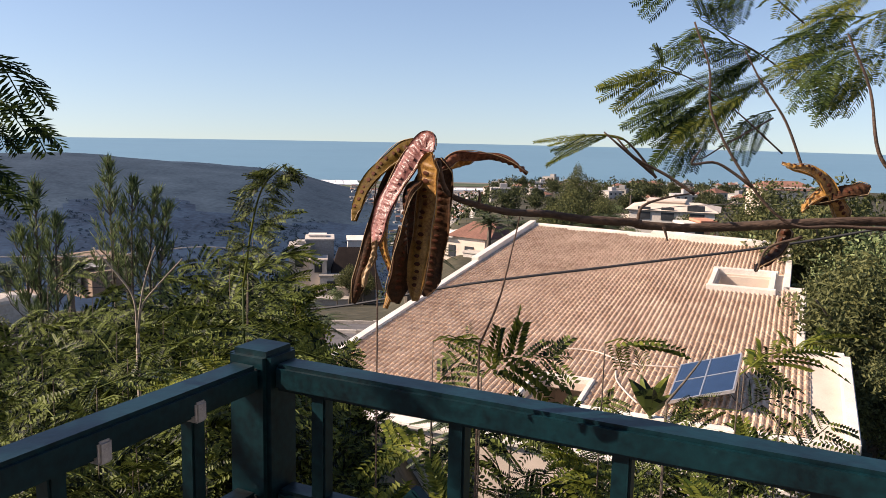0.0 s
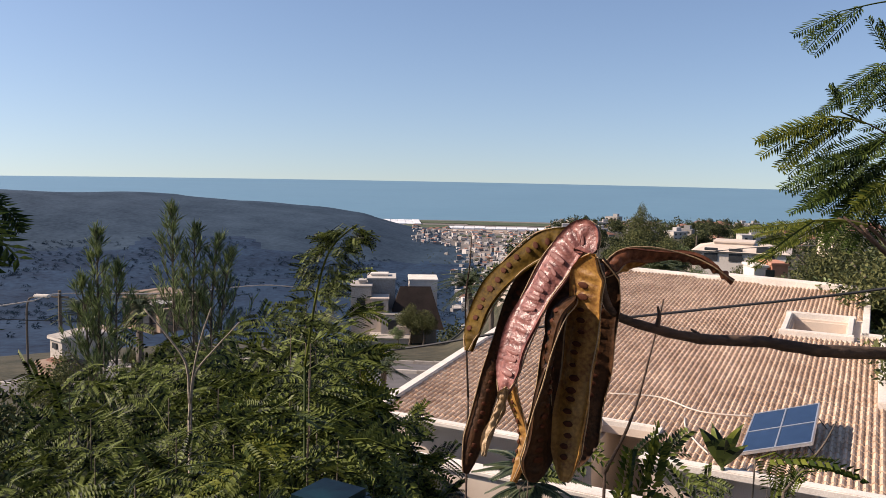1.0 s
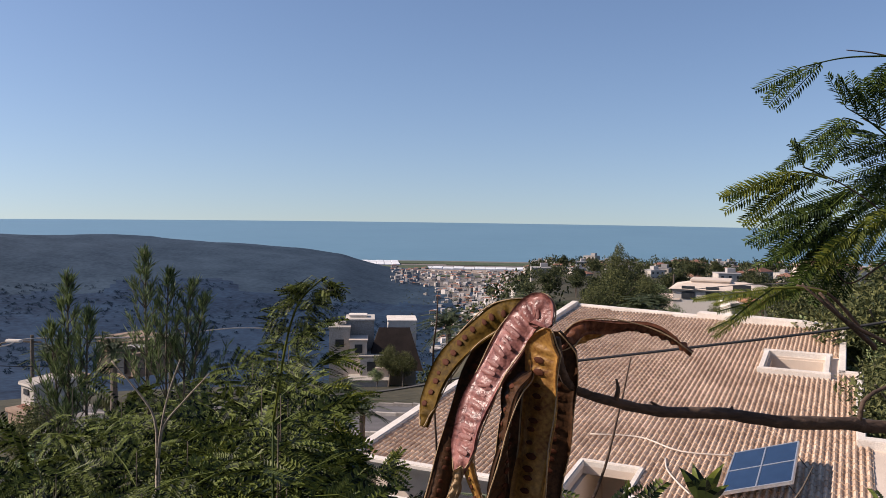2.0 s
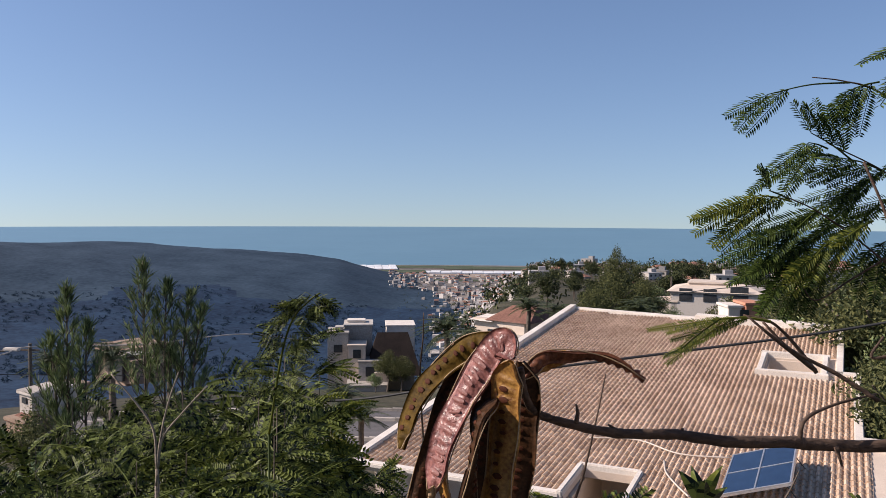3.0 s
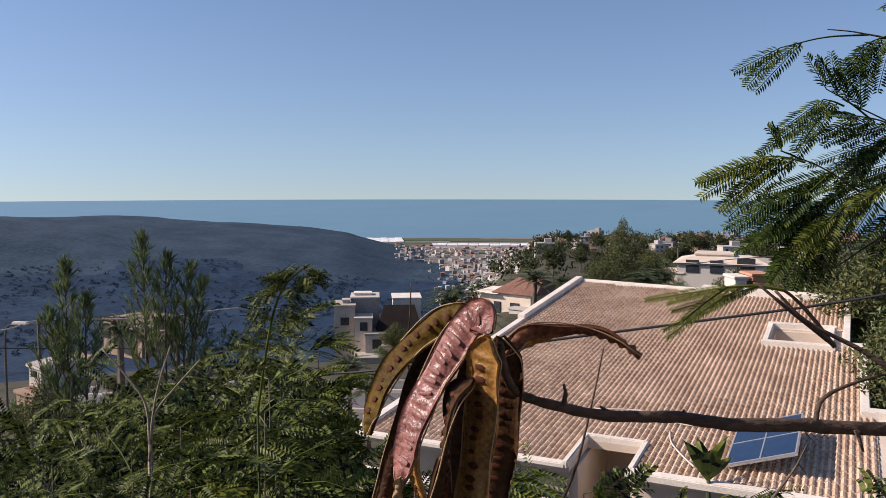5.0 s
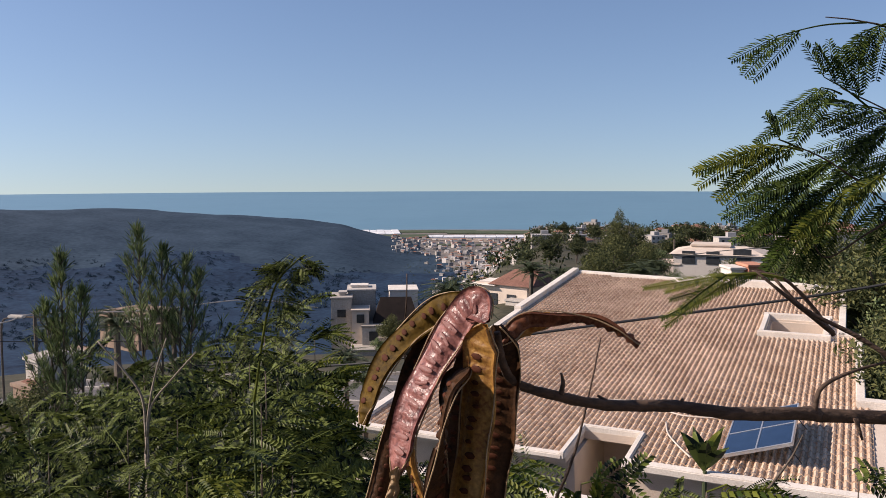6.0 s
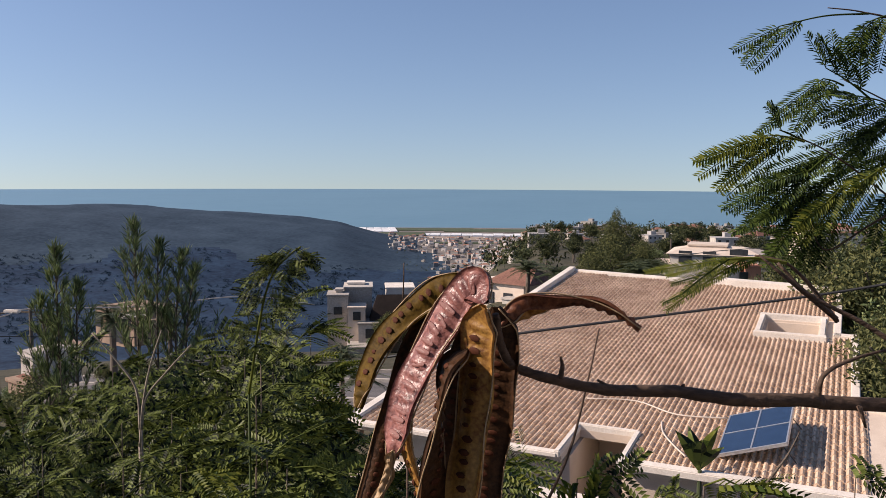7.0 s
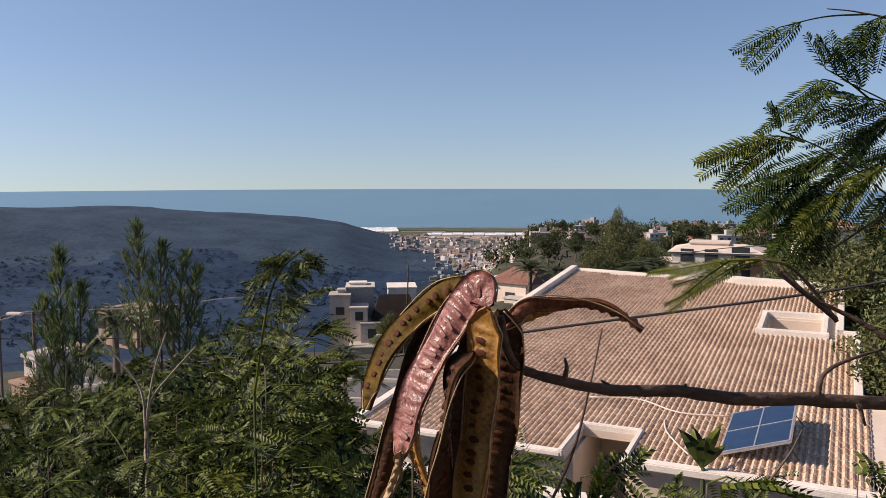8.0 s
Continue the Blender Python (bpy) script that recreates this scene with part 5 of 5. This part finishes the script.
shrub((-1.015, 2.310, 1.050), 0.22, 2.1, LEAF_SHRUB)
shrub((-1.517, 2.931, 0.856), 0.22, 2.8, LEAF_SHRUB)
shrub((-1.274, 2.366, 0.960), 0.22, 2.2, LEAF_SHRUB)
shrub((-0.566, 1.878, 1.181), 0.22, 1.6, LEAF_SHRUB)
shrub((-0.759, 1.845, 1.115), 0.26, 1.6, LEAF_SHRUB)
shrub((-0.921, 1.818, 1.072), 0.26, 1.6, LEAF_SHRUB)
shrub((-0.422, 1.985, 1.023), 0.1, 1.7, LEAF_SHRUB)
shrub((-0.485, 2.462, 0.797), 0.1, 2.2, LEAF_SHRUB)
shrub((-0.416, 1.697, 1.188), 0.14, 1.4, LEAF_SHRUB)
shrub((-0.617, 1.465, 1.177), 0.18, 1.2, LEAF_SHRUB)
shrub((-0.431, 1.494, 1.202), 0.2, 1.2, LEAF_SHRUB)
shrub((-1.190, 2.771, 0.828), 0.26, 2.6, LEAF_SHRUB)
shrub((-0.605, 1.768, 1.141), 0.26, 1.5, LEAF_YOUNG)
shrub((-0.633, 2.218, 1.123), 0.14, 1.95, LEAF_YOUNG)
shrub((-0.557, 3.155, 0.730), 0.08, 2.9, LEAF_YOUNG)
shrub((-2.442, 4.489, 0.472), 0.5, 4.5, LEAF_SHRUB)
shrub((-1.893, 4.572, 0.534), 0.45, 4.5, LEAF_SHRUB)
shrub((-1.612, 3.513, 0.724), 0.35, 3.4, LEAF_SHRUB)
shrub((-1.559, 4.616, 0.504), 0.3, 4.5, LEAF_SHRUB)
shrub((0.781, 3.615, 0.461), 0.25, 3.2, LEAF_SHRUB)
shrub((0.373, 2.968, 0.657), 0.12, 2.6, LEAF_SHRUB)
shrub((0.074, 1.15, 1.33), 0.14, 1.2, LEAF_YOUNG, 2)
shrub((0.25, 1.35, 1.33), 0.14, 1.2, LEAF_YOUNG, 2)
shrub((0.42, 1.25, 1.32), 0.14, 1.2, LEAF_YOUNG, 2)
shrub((0.56, 1.5, 1.28), 0.14, 1.2, LEAF_YOUNG, 2)
shrub((-0.02, 1.5, 1.28), 0.14, 1.2, LEAF_YOUNG, 2)
# the next two shrubs stand out of view and only shade the railing
shrub((-0.95, 0.7, 1.5), 0.25, 1.3, LEAF_SHRUB)
shrub((-1.3, 1.2, 1.66), 0.25, 1.3, LEAF_SHRUB)
shrub((0.1, 1.7, 1.2), 0.25, 1.3, LEAF_SHRUB)
shrub((0.6, 1.9, 1.15), 0.25, 1.3, LEAF_SHRUB)


def sapling(tops, spans, size):
    """A young soft-needled tree: a leader to each top from one foot, ringed branches, tufts of fine needles."""
    tops = [Vector(p) for p in tops]
    rg = random.Random(int(tops[0].x * 977 + tops[0].z * 913))
    foot = Vector((tops[0].x + 0.05, tops[0].y, height(tops[0].x, tops[0].y)))
    t = thing("sapling", foot, "upright grey-green sapling with soft needle-like foliage", "sapling", "saplings on the slope")
    fork = Vector((0, 0, (tops[0].z - foot.z) * 0.52))
    c = Soup()
    for i, (top, span) in enumerate(zip(tops, spans)):
        e = top - foot
        s = Soup()
        if i == 0:
            line = s.tube([(0, 0, -0.1), (0.02, 0.02, e.z * 0.5), (e.x * 0.8, e.y * 0.8, e.z * 0.8), e], 0.016, 0.0025, 6, 12, 0.15, rg)
        else:
            line = s.tube([fork, fork.lerp(e, 0.4) + Vector((e.x * 0.25, e.y * 0.25, -0.1)), e.lerp(fork, 0.2), e], 0.010, 0.0025, 6, 12, 0.15, rg)
        rings = int(span / 0.05)
        for k in range(rings * 2):
            f = (k / (rings * 2)) ** 1.1
            z = e.z - 0.05 - span * f
            b = min(line, key=lambda q: abs(q.z - z))
            a = k * 2.4 + rg.uniform(-0.4, 0.4)
            ln = (0.05 + 0.30 * f) * size * rg.uniform(0.55, 1.15)
            out = Vector((math.cos(a), math.sin(a), 0))
            tip = b + out * ln * 0.45 + Vector((0, 0, ln * rg.uniform(0.6, 0.95)))
            mid = b.lerp(tip, 0.5) + out * ln * 0.1
            s.add(*tube_arrays([b, mid, tip], lambda q: 0.003 - 0.0018 * q, 4))
            way = (tip - mid).normalized()
            for j in range(24 + int(20 * f)):
                p = b.lerp(mid, 0.6).lerp(tip, rg.uniform(0.0, 1.02))
                d = way + Vector((rg.gauss(0, 0.42), rg.gauss(0, 0.42), rg.gauss(0.1, 0.3)))
                c.leaf(p, d, Vector((rg.gauss(0, 1), rg.gauss(-0.6, 1), rg.gauss(0, 0.6))), rg.uniform(0.035, 0.075), 0.0048)
        for j in range(110):
            p = line[-1].lerp(line[-4], rg.random())
            c.leaf(p, Vector((rg.gauss(0, 0.4), rg.gauss(0, 0.4), 1)), Vector((rg.gauss(0, 1), -1, 0.3)), rg.uniform(0.03, 0.06), 0.0042)
        s.object("stem", BARK_FAR, t, smooth=True)
    c.object("foliage", NEEDLE, t)


sapling(((-2.022, 4.335, 1.437), (-1.896, 4.343, 1.329), (-1.776, 4.354, 1.272), (-1.707, 4.358, 1.209)), (0.8, 0.7, 0.6, 0.6), 1.0)
sapling(((-2.145, 3.853, 1.351), (-2.210, 3.822, 1.120), (-2.044, 3.852, 1.183)), (0.9, 0.5, 0.5), 0.85)


def stick(name, points, r0, r1, label, mat=None):
    foot = Vector(points[-1])
    foot.z = height(foot.x, foot.y)
    t = thing(name, foot, label, "plant stem")
    s = Soup()
    s.tube([Vector(p) - foot for p in points], r0, r1, 6, 6, 0.25, prng)
    s.tube([Vector(points[-1]) - foot, Vector((0, 0, -0.05))], r1, r1, 6)
    s.object("stem", mat or BARK, t, smooth=True)
    return t


stick("dry_stem", ((0.138, 1.159, 1.546), (0.128, 1.157, 1.494), (0.113, 1.159, 1.428), (0.090, 1.170, 1.367)), 0.0007, 0.0016, "thin bare dark stem rising before the tiled roof")
stick("dry_stem", ((-0.057, 1.232, 1.594), (-0.059, 1.239, 1.563), (-0.066, 1.263, 1.510), (-0.066, 1.303, 1.397)), 0.0006, 0.0014, "thin bare dark stem among the shrubs")
stick("dry_stem", ((0.685, 2.442, 1.071), (0.658, 2.433, 1.017), (0.619, 2.423, 0.962), (0.565, 2.409, 0.895)), 0.0015, 0.004, "pale forked dry stem before the eave", BARK_FAR)
stick("dry_stem", ((-0.770, 2.118, 1.333), (-0.794, 2.107, 1.252), (-0.808, 2.096, 1.164), (-0.812, 2.087, 1.076)), 0.0016, 0.0034, "pale bare forked stem standing among the shrubs", BARK_PALE)
stick("dry_stem", ((-0.704, 2.124, 1.302), (-0.759, 2.110, 1.239), (-0.801, 2.099, 1.183), (-0.810, 2.091, 1.114)), 0.0016, 0.0034, "pale bare forked stem standing among the shrubs", BARK_PALE)
stick("dry_stem", ((-0.923, 2.096, 1.327), (-0.866, 2.098, 1.264), (-0.823, 2.098, 1.202), (-0.812, 2.091, 1.114)), 0.0016, 0.0034, "pale bare forked stem standing among the shrubs", BARK_PALE)
sprig = stick("tall_shoot", ((-0.296, 1.642, 1.571), (-0.313, 1.639, 1.558), (-0.339, 1.632, 1.527), (-0.356, 1.624, 1.465), (-0.372, 1.610, 1.342)), 0.0011, 0.0022, "tall green feathery shoot leaning over the shrubs", LEAF_YOUNG)
s = Soup()
line = smooth_line([Vector(p) - sprig.location for p in ((-0.296, 1.642, 1.571), (-0.313, 1.639, 1.558), (-0.339, 1.632, 1.527), (-0.356, 1.624, 1.465), (-0.372, 1.610, 1.342))], 5)
for k in range(3, len(line) - 3):
    for sg in (-1, 1):
        shrub_leaf(s, line[k], Vector((sg * 0.03, prng.uniform(-0.03, 0.03), -0.005)), prng, 0.36)
s.object("foliage", LEAF_SHRUB, sprig)


# ---------- roof tiles ----------
PITCH_U, PITCH_V = 0.165, 0.36
SECTION = ((0.0, 0.0), (0.014, 0.042), (0.054, 0.064), (0.096, 0.042), (0.114, 0.0), (0.165, -0.004))


def tile_arrays():
    lo = [(u, -0.02, z + 0.03) for u, z in SECTION]
    hi = [(u, PITCH_V, z) for u, z in SECTION]
    base = [(u, -0.02, -0.02) for u, z in SECTION]
    v = lo + hi + base
    n = len(SECTION)
    f = [(i, i + 1, n + i + 1, n + i) for i in range(n - 1)] + [(2 * n + i, 2 * n + i + 1, i + 1, i) for i in range(n - 1)]
    return v, f


tv, tf = tile_arrays()
tile_mesh = pydata("tile", tv, tf)
tile_mesh.materials.append(TILE)
trng = random.Random(2)
rest = Soup()
near_tiles = 0
cells = []
for j in range(72):
    for i in range(80):
        u, v = -11.3 + PITCH_U * i, -2.2 + PITCH_V * j
        if inside(u + 0.09, v + 0.1) and inside(u + 0.09, min(v + 0.3, 19)):
            cells.append((u, v))
for u, v in cells:
    dz, du = trng.uniform(-0.006, 0.008), trng.uniform(-0.006, 0.006)
    if -3.3 < u < 1.75 and v < 1.7 and near_tiles < 300:
        near_tiles += 1
        o = new("tile", tile_mesh)
        o.parent = roof_deck
        o.location = (u + du, v, dz)
        o.rotation_euler = (trng.uniform(-0.01, 0.015), 0, trng.uniform(-0.012, 0.012))
    else:
        rest.add([Vector((a + u + du, b + v, c + dz + trng.uniform(-0.001, 0.001))) for a, b, c in tv], tf)
tagged(rest.object("tile_field", TILE, villa, "weathered salmon clay roll tiles"), kind="stuff")
